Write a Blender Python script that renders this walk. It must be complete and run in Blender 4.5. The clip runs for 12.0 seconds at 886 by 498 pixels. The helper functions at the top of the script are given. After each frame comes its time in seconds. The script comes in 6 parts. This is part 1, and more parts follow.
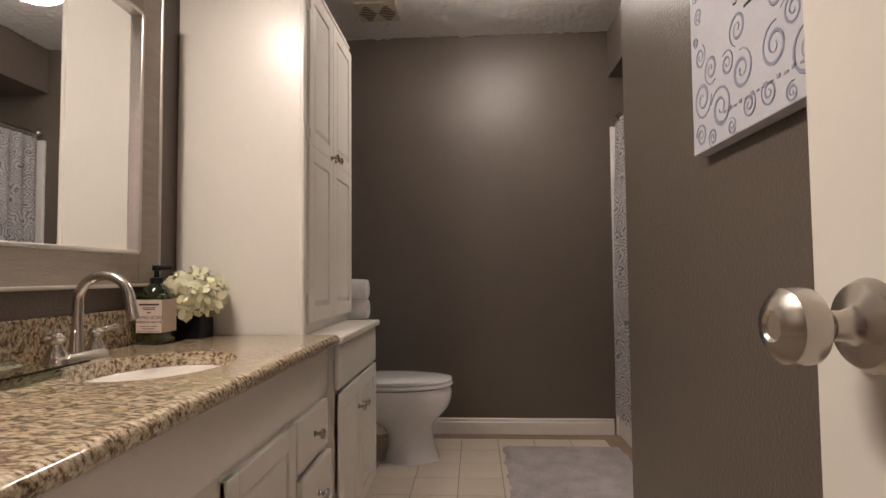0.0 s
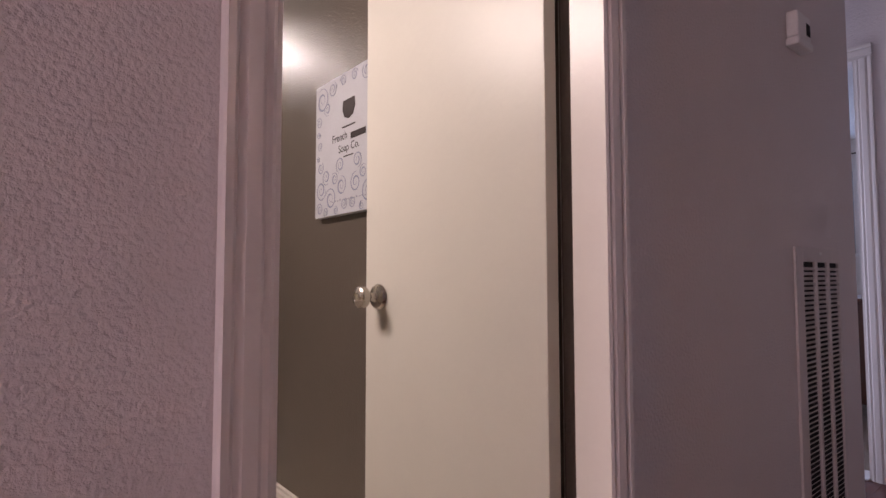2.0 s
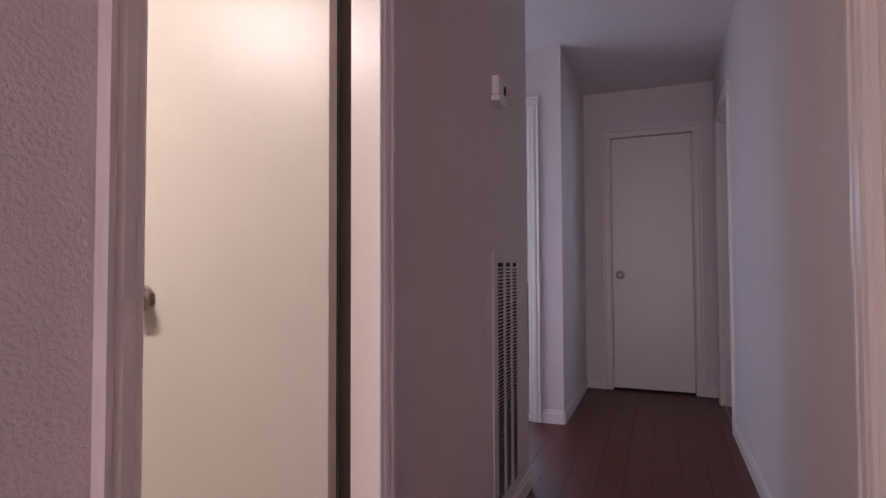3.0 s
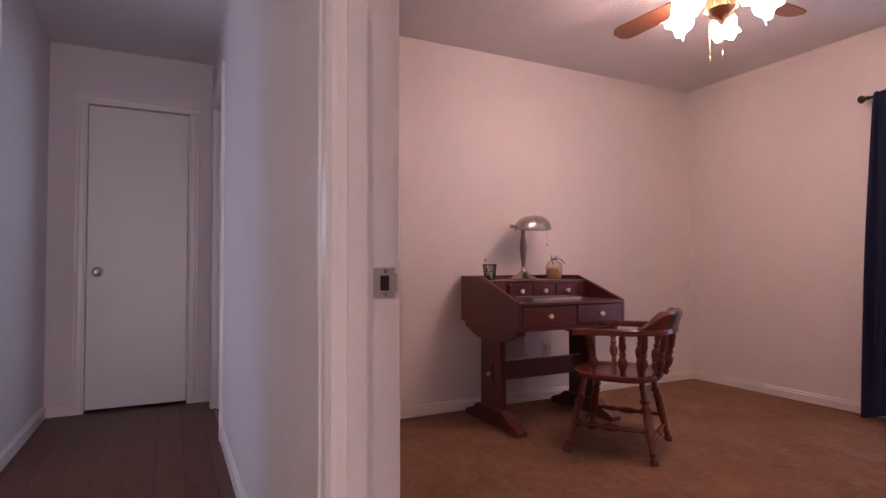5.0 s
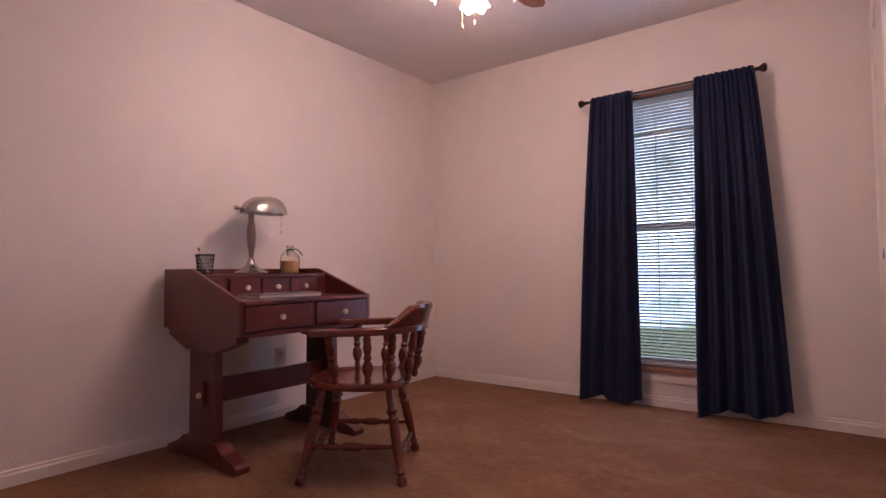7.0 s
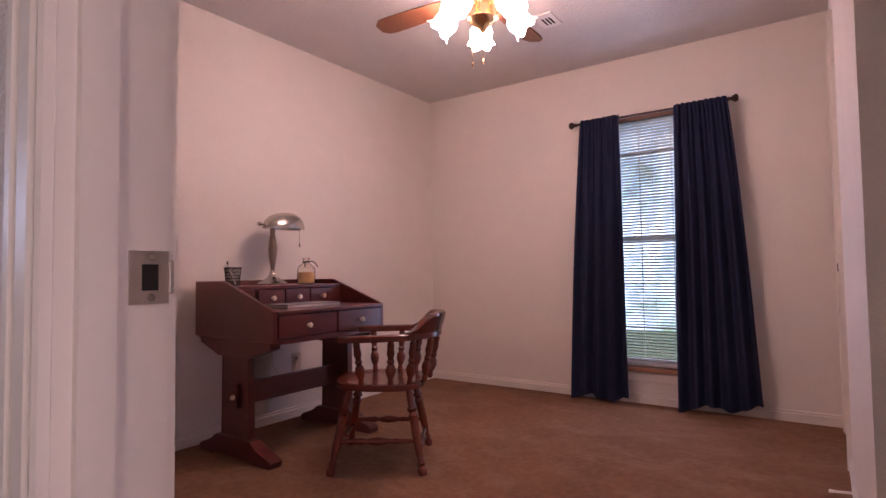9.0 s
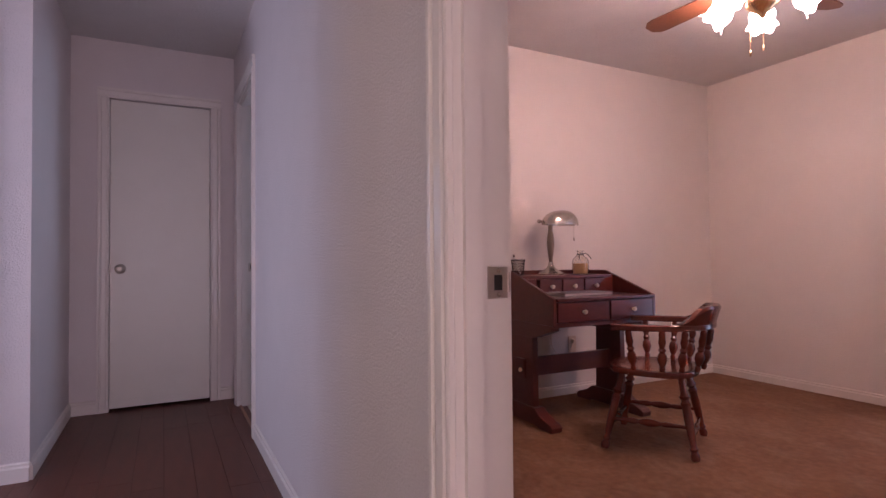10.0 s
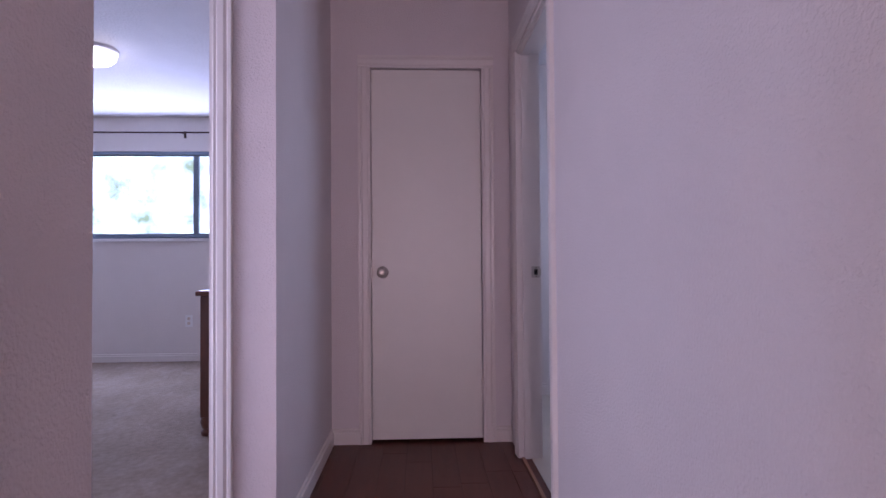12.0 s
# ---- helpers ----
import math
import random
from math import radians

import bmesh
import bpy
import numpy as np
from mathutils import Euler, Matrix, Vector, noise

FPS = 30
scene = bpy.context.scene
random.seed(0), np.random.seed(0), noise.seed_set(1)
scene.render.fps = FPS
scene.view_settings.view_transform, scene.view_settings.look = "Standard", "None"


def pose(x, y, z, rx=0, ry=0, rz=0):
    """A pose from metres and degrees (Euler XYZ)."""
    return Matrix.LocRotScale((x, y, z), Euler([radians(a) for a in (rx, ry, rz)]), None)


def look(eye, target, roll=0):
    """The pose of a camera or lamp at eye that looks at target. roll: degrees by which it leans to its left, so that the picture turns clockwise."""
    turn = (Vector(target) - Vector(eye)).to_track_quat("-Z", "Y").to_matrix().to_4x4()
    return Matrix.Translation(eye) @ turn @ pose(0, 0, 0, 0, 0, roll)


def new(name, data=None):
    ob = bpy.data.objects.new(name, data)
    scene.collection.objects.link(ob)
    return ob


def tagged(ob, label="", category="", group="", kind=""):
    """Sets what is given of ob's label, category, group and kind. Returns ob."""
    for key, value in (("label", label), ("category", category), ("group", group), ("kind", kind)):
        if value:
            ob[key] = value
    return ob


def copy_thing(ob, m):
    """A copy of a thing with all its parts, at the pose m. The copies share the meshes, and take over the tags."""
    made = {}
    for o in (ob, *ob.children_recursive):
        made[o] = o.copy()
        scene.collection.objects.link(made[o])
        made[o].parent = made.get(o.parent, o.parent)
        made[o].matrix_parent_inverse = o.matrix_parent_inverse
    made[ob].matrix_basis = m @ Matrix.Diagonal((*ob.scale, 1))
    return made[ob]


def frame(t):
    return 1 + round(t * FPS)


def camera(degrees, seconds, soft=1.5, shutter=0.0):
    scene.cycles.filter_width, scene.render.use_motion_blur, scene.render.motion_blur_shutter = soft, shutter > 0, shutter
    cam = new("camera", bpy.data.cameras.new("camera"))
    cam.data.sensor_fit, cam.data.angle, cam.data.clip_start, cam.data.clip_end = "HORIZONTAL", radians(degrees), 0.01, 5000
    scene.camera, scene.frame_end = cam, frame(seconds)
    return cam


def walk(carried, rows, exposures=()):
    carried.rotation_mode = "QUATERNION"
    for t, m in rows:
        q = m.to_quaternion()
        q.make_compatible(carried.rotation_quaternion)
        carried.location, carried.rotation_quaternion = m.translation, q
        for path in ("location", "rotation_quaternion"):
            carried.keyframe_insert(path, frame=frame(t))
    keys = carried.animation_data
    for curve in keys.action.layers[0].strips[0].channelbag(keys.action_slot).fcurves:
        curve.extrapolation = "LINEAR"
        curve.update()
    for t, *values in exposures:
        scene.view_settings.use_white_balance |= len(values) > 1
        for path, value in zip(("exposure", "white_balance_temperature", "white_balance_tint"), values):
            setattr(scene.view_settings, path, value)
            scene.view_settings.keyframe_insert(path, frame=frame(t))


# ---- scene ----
cam = camera(78.2, 12.0)
EXPOSURES = [(0, 0.15, 6450, 12), (0.5, -0.18, 6450, 13), (1.0, -0.33, 6420, 16), (1.5, -0.22, 6450, 19), (2.0, 0.12, 6400, 21), (2.5, 0.2, 6350, 21), (3.5, 0.22, 6380, 25), (5.5, 0.65, 6380, 22), (6, 0.54, 6360, 21), (7, 0.62, 6320, 20), (9, 0.62, 6400, 23), (9.5, 0.5, 6400, 24), (10.5, 0.85, 6400, 26), (11, 0.92, 6420, 28), (11.5, 0.84, 6450, 31), (12, 0.88, 6200, 33)]
PATH = [
    (0, (1.677, 0.247, 0.962), (1.562, 2.242, 1.058), -0.5),
    (0.5, (1.692, -0.036, 0.96), (1.594, 1.959, 1.063), -0.7),
    (1, (1.608, -0.302, 0.972), (1.662, 1.694, 1.074), -0.7),
    (1.5, (1.425, -0.459, 0.973), (2.063, 1.433, 1.081), -0.2),
    (2, (1.197, -0.544, 0.972), (2.457, 1.006, 1.079), -0.1),
    (2.5, (1.004, -0.579, 0.984), (2.64, 0.569, 1.058), -0.1),
    (3, (0.95, -0.57, 1.002), (2.807, 0.172, 1.066), -0.2),
    (3.5, (1.0, -0.577, 0.985), (2.978, -0.287, 1.055), -0.5),
    (3.7, (1.055, -0.582, 0.99), (3.05, -0.458, 1.058), -0.3),
    (5.5, (1.455, -0.795, 0.938), (3.062, -1.984, 1.0), -0.4),
    (6, (1.606, -0.912, 0.934), (3.033, -2.312, 0.995), -0.3),
    (6.5, (1.67, -1.008, 0.907), (2.958, -2.536, 0.978), -0.4),
    (7, (1.723, -1.079, 0.874), (2.931, -2.671, 0.951), -0.6),
    (9, (1.686, -0.755, 0.922), (2.831, -2.393, 1.008), -0.8),
    (9.5, (1.608, -0.617, 0.922), (3.075, -1.973, 1.023), -1.3),
    (10, (1.444, -0.514, 0.961), (3.223, -1.427, 1.005), -0.5),
    (10.5, (1.467, -0.469, 0.973), (3.405, -0.964, 1.017), -0.7),
    (11, (1.775, -0.469, 0.995), (3.759, -0.718, 1.042), -0.6),
    (11.5, (2.167, -0.479, 0.996), (4.163, -0.604, 1.04), -0.6),
    (12, (2.614, -0.472, 0.998), (4.612, -0.553, 1.035), -0.4),
]
walk(cam, [(t, look(eye, target, roll)) for t, eye, target, roll in PATH], EXPOSURES)

# ---- world and large lights ----
world = bpy.data.worlds.new("world")
scene.world = world
world.use_nodes = True
wn = world.node_tree.nodes
sky = wn.new("ShaderNodeTexSky")
sky.sky_type, sky.sun_disc = "NISHITA", False
sky.sun_elevation, sky.sun_rotation = radians(45), radians(326)
world.node_tree.links.new(sky.outputs[0], wn["Background"].inputs[0])
wn["Background"].inputs[1].default_value = 0.10

sun = new("sun", bpy.data.lights.new("sun", "SUN"))
sun.data.energy, sun.data.angle, sun.data.color = 2.5, radians(0.6), (1.0, 0.94, 0.86)
sun.matrix_world = look((0, 0, 20), (6, -9, 9))


def area_lamp(name, eye, target, w, h, watts, colour):
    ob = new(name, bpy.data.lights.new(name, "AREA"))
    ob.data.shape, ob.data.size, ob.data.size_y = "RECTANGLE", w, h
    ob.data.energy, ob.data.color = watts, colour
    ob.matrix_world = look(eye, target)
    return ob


DAY = (0.52, 0.66, 1.0)
area_lamp("window_light_bedroom", (2.635, -4.565, 1.13), (2.635, 0, 1.15), 0.4, 1.7, 5, DAY)
area_lamp("window_light_second_bedroom", (8.08, 2.1, 1.65), (0, 2.1, 1.65), 1.5, 0.85, 36, DAY)
# Added pinkish fill lamp, out of view, that brightens the hall walls.
area_lamp("hall_fill_lamp", (-2.26, -0.48, 1.05), (5, -0.48, 1.05), 0.82, 2.0, 29, (1.0, 0.80, 0.88))
vanity = area_lamp("vanity_light", (0.80, 0.95, 2.10), (1.5, 1.0, 1.2), 0.6, 0.12, 20, (1.0, 0.87, 0.76))
# Added fill lamp for the south wall; the alcove has no known source.
area_lamp("alcove_fill_lamp", (3.93, 1.24, 1.05), (3.85, -1, 1.0), 0.78, 2.0, 10.0, (0.70, 0.75, 1.0))
area_lamp("window_light_side_room", (5.75, -2.86, 1.55), (5.75, 0, 1.5), 0.8, 0.95, 6, DAY)

BATH_LAMP, BATH_TINT = 50.0, (1.0, 0.89, 0.79)
FAN_LAMP, FAN_TINT = 30.5, (1.0, 0.70, 0.62)


# ---- materials ----
def mat(name, colour, rough=0.5, metal=0.0, var=0.06, scale=6.0, bump=0.0, bump_scale=200.0, fine=0.04, spec=0.5, coat=0.0, per_piece=0.0, streak=None):
    m = bpy.data.materials.new(name)
    m.use_nodes = True
    n, l = m.node_tree.nodes, m.node_tree.links
    b = n["Principled BSDF"]
    b.inputs["Roughness"].default_value, b.inputs["Metallic"].default_value = rough, metal
    b.inputs["Specular IOR Level"].default_value = spec
    b.inputs["Coat Weight"].default_value = coat
    b.inputs["Coat Roughness"].default_value = 0.15
    tc = n.new("ShaderNodeTexCoord")
    src = tc.outputs["Object"]
    if streak:
        mp = n.new("ShaderNodeMapping")
        mp.inputs["Scale"].default_value = streak
        l.new(src, mp.inputs[0])
        src = mp.outputs[0]
    big = n.new("ShaderNodeTexNoise")
    big.inputs["Scale"].default_value, big.inputs["Detail"].default_value = scale, 6
    l.new(src, big.inputs["Vector"])
    small = n.new("ShaderNodeTexNoise")
    small.inputs["Scale"].default_value, small.inputs["Detail"].default_value = scale * 14, 4
    l.new(src, small.inputs["Vector"])
    mix = n.new("ShaderNodeMath")
    mix.operation = "MULTIPLY_ADD"
    l.new(big.outputs[0], mix.inputs[0])
    mix.inputs[1].default_value = var * 4
    mix.inputs[2].default_value = 1 - var * 2
    mix2 = n.new("ShaderNodeMath")
    mix2.operation = "MULTIPLY_ADD"
    l.new(small.outputs[0], mix2.inputs[0])
    mix2.inputs[1].default_value = fine * 4
    mix2.inputs[2].default_value = -fine * 2
    add = n.new("ShaderNodeMath")
    l.new(mix.outputs[0], add.inputs[0])
    l.new(mix2.outputs[0], add.inputs[1])
    last = add
    if per_piece:
        info = n.new("ShaderNodeObjectInfo")
        pp = n.new("ShaderNodeMath")
        pp.operation = "MULTIPLY_ADD"
        l.new(info.outputs["Random"], pp.inputs[0])
        pp.inputs[1].default_value = per_piece
        l.new(last.outputs[0], pp.inputs[2])
        last = pp
    hsv = n.new("ShaderNodeHueSaturation")
    hsv.inputs["Color"].default_value = (*colour, 1)
    l.new(last.outputs[0], hsv.inputs["Value"])
    l.new(hsv.outputs[0], b.inputs["Base Color"])
    if bump:
        bt = n.new("ShaderNodeTexNoise")
        bt.inputs["Scale"].default_value, bt.inputs["Detail"].default_value = bump_scale, 3
        l.new(src, bt.inputs["Vector"])
        bp = n.new("ShaderNodeBump")
        bp.inputs["Strength"].default_value, bp.inputs["Distance"].default_value = 1.0, bump
        l.new(bt.outputs[0], bp.inputs["Height"])
        l.new(bp.outputs[0], b.inputs["Normal"])
    return m


def glow(name, colour, strength):
    m = bpy.data.materials.new(name)
    m.use_nodes = True
    b = m.node_tree.nodes["Principled BSDF"]
    b.inputs["Base Color"].default_value = (0.9, 0.9, 0.88, 1)
    b.inputs["Emission Color"].default_value = (*colour, 1)
    b.inputs["Emission Strength"].default_value = strength
    return m


def glass(name, colour=(1, 1, 1), rough=0.0, ior=1.45):
    m = mat(name, colour, rough, var=0.0, fine=0.0)
    b = m.node_tree.nodes["Principled BSDF"]
    b.inputs["Transmission Weight"].default_value = 1.0
    b.inputs["IOR"].default_value = ior
    return m


M_HALL = mat("hall_paint", (0.70, 0.635, 0.615), 0.55, var=0.02, fine=0.012, bump=0.0036, bump_scale=150)
M_BED = mat("bedroom_paint", (0.72, 0.66, 0.615), 0.6, var=0.02, fine=0.01, bump=0.002, bump_scale=120)
M_BATH = mat("bathroom_paint", (0.122, 0.099, 0.080), 0.38, var=0.03, fine=0.015, bump=0.0016, bump_scale=140)
M_TRIM = mat("trim_paint", (0.74, 0.68, 0.63), 0.32, var=0.02, fine=0.01, bump=0.0006, bump_scale=60)
M_DOOR = mat("door_paint", (0.74, 0.70, 0.63), 0.36, var=0.02, fine=0.008, bump=0.001, bump_scale=26)
M_CAB = mat("cabinet_paint", (0.78, 0.74, 0.67), 0.3, var=0.02, fine=0.008, bump=0.0006, bump_scale=40)
M_CEIL = mat("ceiling_paint", (0.68, 0.65, 0.63), 0.8, var=0.03, fine=0.02, bump=0.004, bump_scale=60)
# Near-black for shade in gaps, slots and holes; also underlay and thermostat window.
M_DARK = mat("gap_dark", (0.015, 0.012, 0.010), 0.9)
M_GROUT = mat("grout", (0.34, 0.25, 0.17), 0.9, var=0.12, scale=4)
M_TILE = mat("floor_tile", (0.62, 0.54, 0.44), 0.28, var=0.05, fine=0.02, per_piece=0.06, bump=0.0006, bump_scale=40)
M_PLANK = mat("dark_plank", (0.105, 0.027, 0.013), 0.42, var=0.2, fine=0.12, scale=3, per_piece=0.10, bump=0.0008, bump_scale=30, streak=(1.2, 9, 9))


def carpet(name, colour, pale, grain, relief):
    """Cut pile: tufts, brushed bands where the pile lies the other way, and trodden patches."""
    m = mat(name, colour, 0.95, var=0.14, fine=0.16, scale=2.2, bump=relief, bump_scale=grain, spec=0.1)
    n, l = m.node_tree.nodes, m.node_tree.links
    b = n["Principled BSDF"]
    under = b.inputs["Base Color"].links[0].from_socket
    obj = n["Texture Coordinate"].outputs["Object"]
    bend = n.new("ShaderNodeTexNoise")
    bend.inputs["Scale"].default_value, bend.inputs["Detail"].default_value = 1.6, 3
    l.new(obj, bend.inputs["Vector"])
    warp = n.new("ShaderNodeVectorMath")
    warp.operation = "MULTIPLY_ADD"
    l.new(bend.outputs["Color"], warp.inputs[0])
    warp.inputs[1].default_value = (0.55, 0.55, 0)
    l.new(obj, warp.inputs[2])
    turn = n.new("ShaderNodeMapping")
    turn.inputs["Rotation"].default_value = (0, 0, radians(38))
    turn.inputs["Scale"].default_value = (1.7, 3.4, 1)
    l.new(warp.outputs[0], turn.inputs[0])
    band = n.new("ShaderNodeTexNoise")
    band.inputs["Scale"].default_value, band.inputs["Detail"].default_value, band.inputs["Roughness"].default_value = 1.5, 7, 0.72
    l.new(turn.outputs[0], band.inputs["Vector"])
    edge = n.new("ShaderNodeValToRGB")
    edge.color_ramp.elements[0].position, edge.color_ramp.elements[1].position = 0.48, 0.78
    l.new(band.outputs[0], edge.inputs[0])
    tuft = n.new("ShaderNodeTexNoise")
    tuft.inputs["Scale"].default_value, tuft.inputs["Detail"].default_value = grain * 0.45, 4
    l.new(obj, tuft.inputs["Vector"])
    share = n.new("ShaderNodeMath")
    share.operation = "MULTIPLY"
    l.new(edge.outputs[0], share.inputs[0])
    l.new(tuft.outputs[0], share.inputs[1])
    mix = n.new("ShaderNodeMix")
    mix.data_type = "RGBA"
    l.new(share.outputs[0], mix.inputs["Factor"])
    l.new(under, mix.inputs["A"])
    mix.inputs["B"].default_value = (*pale, 1)
    l.new(mix.outputs["Result"], b.inputs["Base Color"])
    return m


M_CARPET = carpet("carpet", (0.265, 0.138, 0.080), (0.46, 0.29, 0.20), 300, 0.008)
M_CARPET2 = carpet("pale_carpet", (0.36, 0.28, 0.22), (0.56, 0.46, 0.40), 170, 0.012)
M_NICKEL = mat("brushed_nickel", (0.52, 0.48, 0.43), 0.27, 1.0, var=0.03, fine=0.02)
M_STEEL = mat("worn_steel", (0.50, 0.45, 0.40), 0.38, 1.0, var=0.08, fine=0.05, scale=30)
M_BRASS = mat("brass", (0.75, 0.50, 0.26), 0.22, 1.0, var=0.04)
M_RED = mat("red_stain_wood", (0.100, 0.019, 0.014), 0.34, var=0.18, fine=0.12, scale=5, coat=0.25, streak=(6, 1.2, 6))
M_CHAIR = mat("red_brown_wood", (0.135, 0.026, 0.014), 0.26, var=0.18, fine=0.1, scale=9, coat=0.3)
M_CURTAIN = mat("navy_cloth", (0.016, 0.020, 0.050), 0.9, var=0.08, fine=0.12, scale=10, bump=0.001, bump_scale=600, spec=0.2)
M_BRONZE = mat("dark_bronze", (0.05, 0.026, 0.018), 0.4, 0.8, var=0.1)
M_BLIND = mat("blind_slat", (0.62, 0.60, 0.60), 0.45, var=0.02)
M_SILL = mat("stained_sill", (0.34, 0.16, 0.09), 0.4, var=0.1, streak=(1, 8, 8))
M_WHITE = mat("white_paint", (0.78, 0.76, 0.74), 0.4, var=0.02)
M_GRILLE = mat("grille_paint", (0.64, 0.58, 0.55), 0.35, var=0.02)
M_LAMPGLOW = glow("lit_dome", BATH_TINT, BATH_LAMP)
M_FANGLOW = glow("lit_globe", FAN_TINT, FAN_LAMP)

# ---- building blocks ----
BASE = {}


def bx(bm, x0, x1, y0, y1, z0, z1, bevel=0.0, seg=2):
    r = bmesh.ops.create_cube(bm, size=1.0, matrix=Matrix.Translation(((x0 + x1) / 2, (y0 + y1) / 2, (z0 + z1) / 2)) @ Matrix.Diagonal((abs(x1 - x0), abs(y1 - y0), abs(z1 - z0), 1)))
    if bevel:
        edges = list({e for v in r["verts"] for e in v.link_edges})
        bmesh.ops.bevel(bm, geom=edges, offset=bevel, segments=seg, affect="EDGES", profile=0.5)
    return bm


def box(x0, x1, y0, y1, z0, z1, bevel=0.0, seg=2):
    return bx(bmesh.new(), x0, x1, y0, y1, z0, z1, bevel, seg)


def lathe(bm, profile, seg=24, m=Matrix.Identity(4)):
    rings = []
    for r, z in profile:
        if r < 1e-6:
            rings.append([bm.verts.new(m @ Vector((0, 0, z)))])
        else:
            rings.append([bm.verts.new(m @ Vector((r * math.cos(2 * math.pi * k / seg), r * math.sin(2 * math.pi * k / seg), z))) for k in range(seg)])
    for a, b in zip(rings, rings[1:]):
        for k in range(seg):
            j = (k + 1) % seg
            if len(a) == 1 and len(b) == 1:
                continue
            if len(a) == 1:
                bm.faces.new((a[0], b[k], b[j]))
            elif len(b) == 1:
                bm.faces.new((a[k], a[j], b[0]))
            else:
                bm.faces.new((a[k], a[j], b[j], b[k]))
    if len(rings[0]) > 1:
        bm.faces.new(rings[0][::-1])
    if len(rings[-1]) > 1:
        bm.faces.new(rings[-1])
    bmesh.ops.recalc_face_normals(bm, faces=bm.faces)
    return bm


def along(a, b):
    """Matrix that takes the z axis from a towards b."""
    a, b = Vector(a), Vector(b)
    return Matrix.Translation(a) @ (b - a).to_track_quat("Z", "Y").to_matrix().to_4x4()


def rod(bm, a, b, r, seg=12):
    return lathe(bm, [(r, 0), (r, (Vector(b) - Vector(a)).length)], seg, along(a, b))


def turned(bm, a, b, shape, seg=14):
    """A turned spindle from a to b; shape holds (share of the length, radius)."""
    n = (Vector(b) - Vector(a)).length
    return lathe(bm, [(r, s * n) for s, r in shape], seg, along(a, b))


def tube(bm, pts, radii, seg=10, cap=True):
    pts = [Vector(p) for p in pts]
    if not isinstance(radii, (list, tuple)):
        radii = [radii] * len(pts)
    rings, up = [], None
    for i, p in enumerate(pts):
        d = (pts[min(i + 1, len(pts) - 1)] - pts[max(i - 1, 0)]).normalized()
        if up is None:
            up = d.orthogonal().normalized()
        up = (up - d * up.dot(d)).normalized()
        side = d.cross(up)
        rings.append([bm.verts.new(p + radii[i] * (math.cos(2 * math.pi * k / seg) * up + math.sin(2 * math.pi * k / seg) * side)) for k in range(seg)])
    for a, b in zip(rings, rings[1:]):
        for k in range(seg):
            j = (k + 1) % seg
            bm.faces.new((a[k], a[j], b[j], b[k]))
    if cap:
        bm.faces.new(rings[0][::-1])
        bm.faces.new(rings[-1])
    bmesh.ops.recalc_face_normals(bm, faces=bm.faces)
    return bm


def prism(bm, poly, axis, a0, a1, bevel=0.0):
    """The polygon drawn out along an axis: (y, z) for x, (x, z) for y, (x, y) for z."""
    def at(p, a):
        return {"x": (a, p[0], p[1]), "y": (p[0], a, p[1]), "z": (p[0], p[1], a)}[axis]
    lo = [bm.verts.new(at(p, a0)) for p in poly]
    hi = [bm.verts.new(at(p, a1)) for p in poly]
    faces = [bm.faces.new(lo[::-1]), bm.faces.new(hi)]
    for k in range(len(poly)):
        j = (k + 1) % len(poly)
        faces.append(bm.faces.new((lo[k], lo[j], hi[j], hi[k])))
    bmesh.ops.recalc_face_normals(bm, faces=faces)
    if bevel:
        bmesh.ops.bevel(bm, geom=list({e for f in faces for e in f.edges}), offset=bevel, segments=2, affect="EDGES", profile=0.5)
    return bm


def finish(bm, name, material, smooth=False):
    me = bpy.data.meshes.new(name)
    bm.to_mesh(me)
    bm.free()
    me.materials.append(material)
    if smooth:
        me.shade_smooth()
        me.set_sharp_from_angle(angle=radians(38))
    return me


def solid(name, bm, material, label="", category="", kind="structure", smooth=False):
    return tagged(new(name, finish(bm, name, material, smooth)), label, category, "", kind)


def thing(name, base, label, category, group="", kind=""):
    ob = new(name)
    ob.empty_display_size = 0.05
    ob.location = base
    BASE[ob.name] = Vector(base)
    return tagged(ob, label, category, group, kind)


def part(name, bm, material, parent, label="", smooth=False, local=False):
    """One mesh under a thing or a part; shaped in world places unless local."""
    base = BASE[parent.name]
    if not local:
        bmesh.ops.translate(bm, verts=bm.verts, vec=-base)
    ob = new(name, finish(bm, name, material, smooth))
    ob.parent = parent
    BASE[ob.name] = base
    return tagged(ob, label)


# ---- the plan ----
H = 2.43
HB = 2.465                               # bathroom ceiling
BW, BE, BN = 0.695, 3.25, 3.612          # bathroom: mirror wall, tub wall, far wall
PX, PY = 2.155, 1.985                    # picture wall and its end
NY, NT = 0.0, 0.12                       # hall's north wall
SY, ST = -0.965, -1.075                  # hall's south wall
RX, RS, RW = 4.520, -4.640, 1.615         # bedroom: east, south, west walls
EX = 5.600                               # end of the hall
DX = 4.470                               # wall of the second bedroom's doorway
GX = 3.418                               # end of the wall with the grille
HX = 2.049                               # height of the door openings


def wall(name, material, *boxes, label=""):
    bm = bmesh.new()
    for b in boxes:
        bx(bm, *b)
    return solid(name, bm, material, label, "wall")


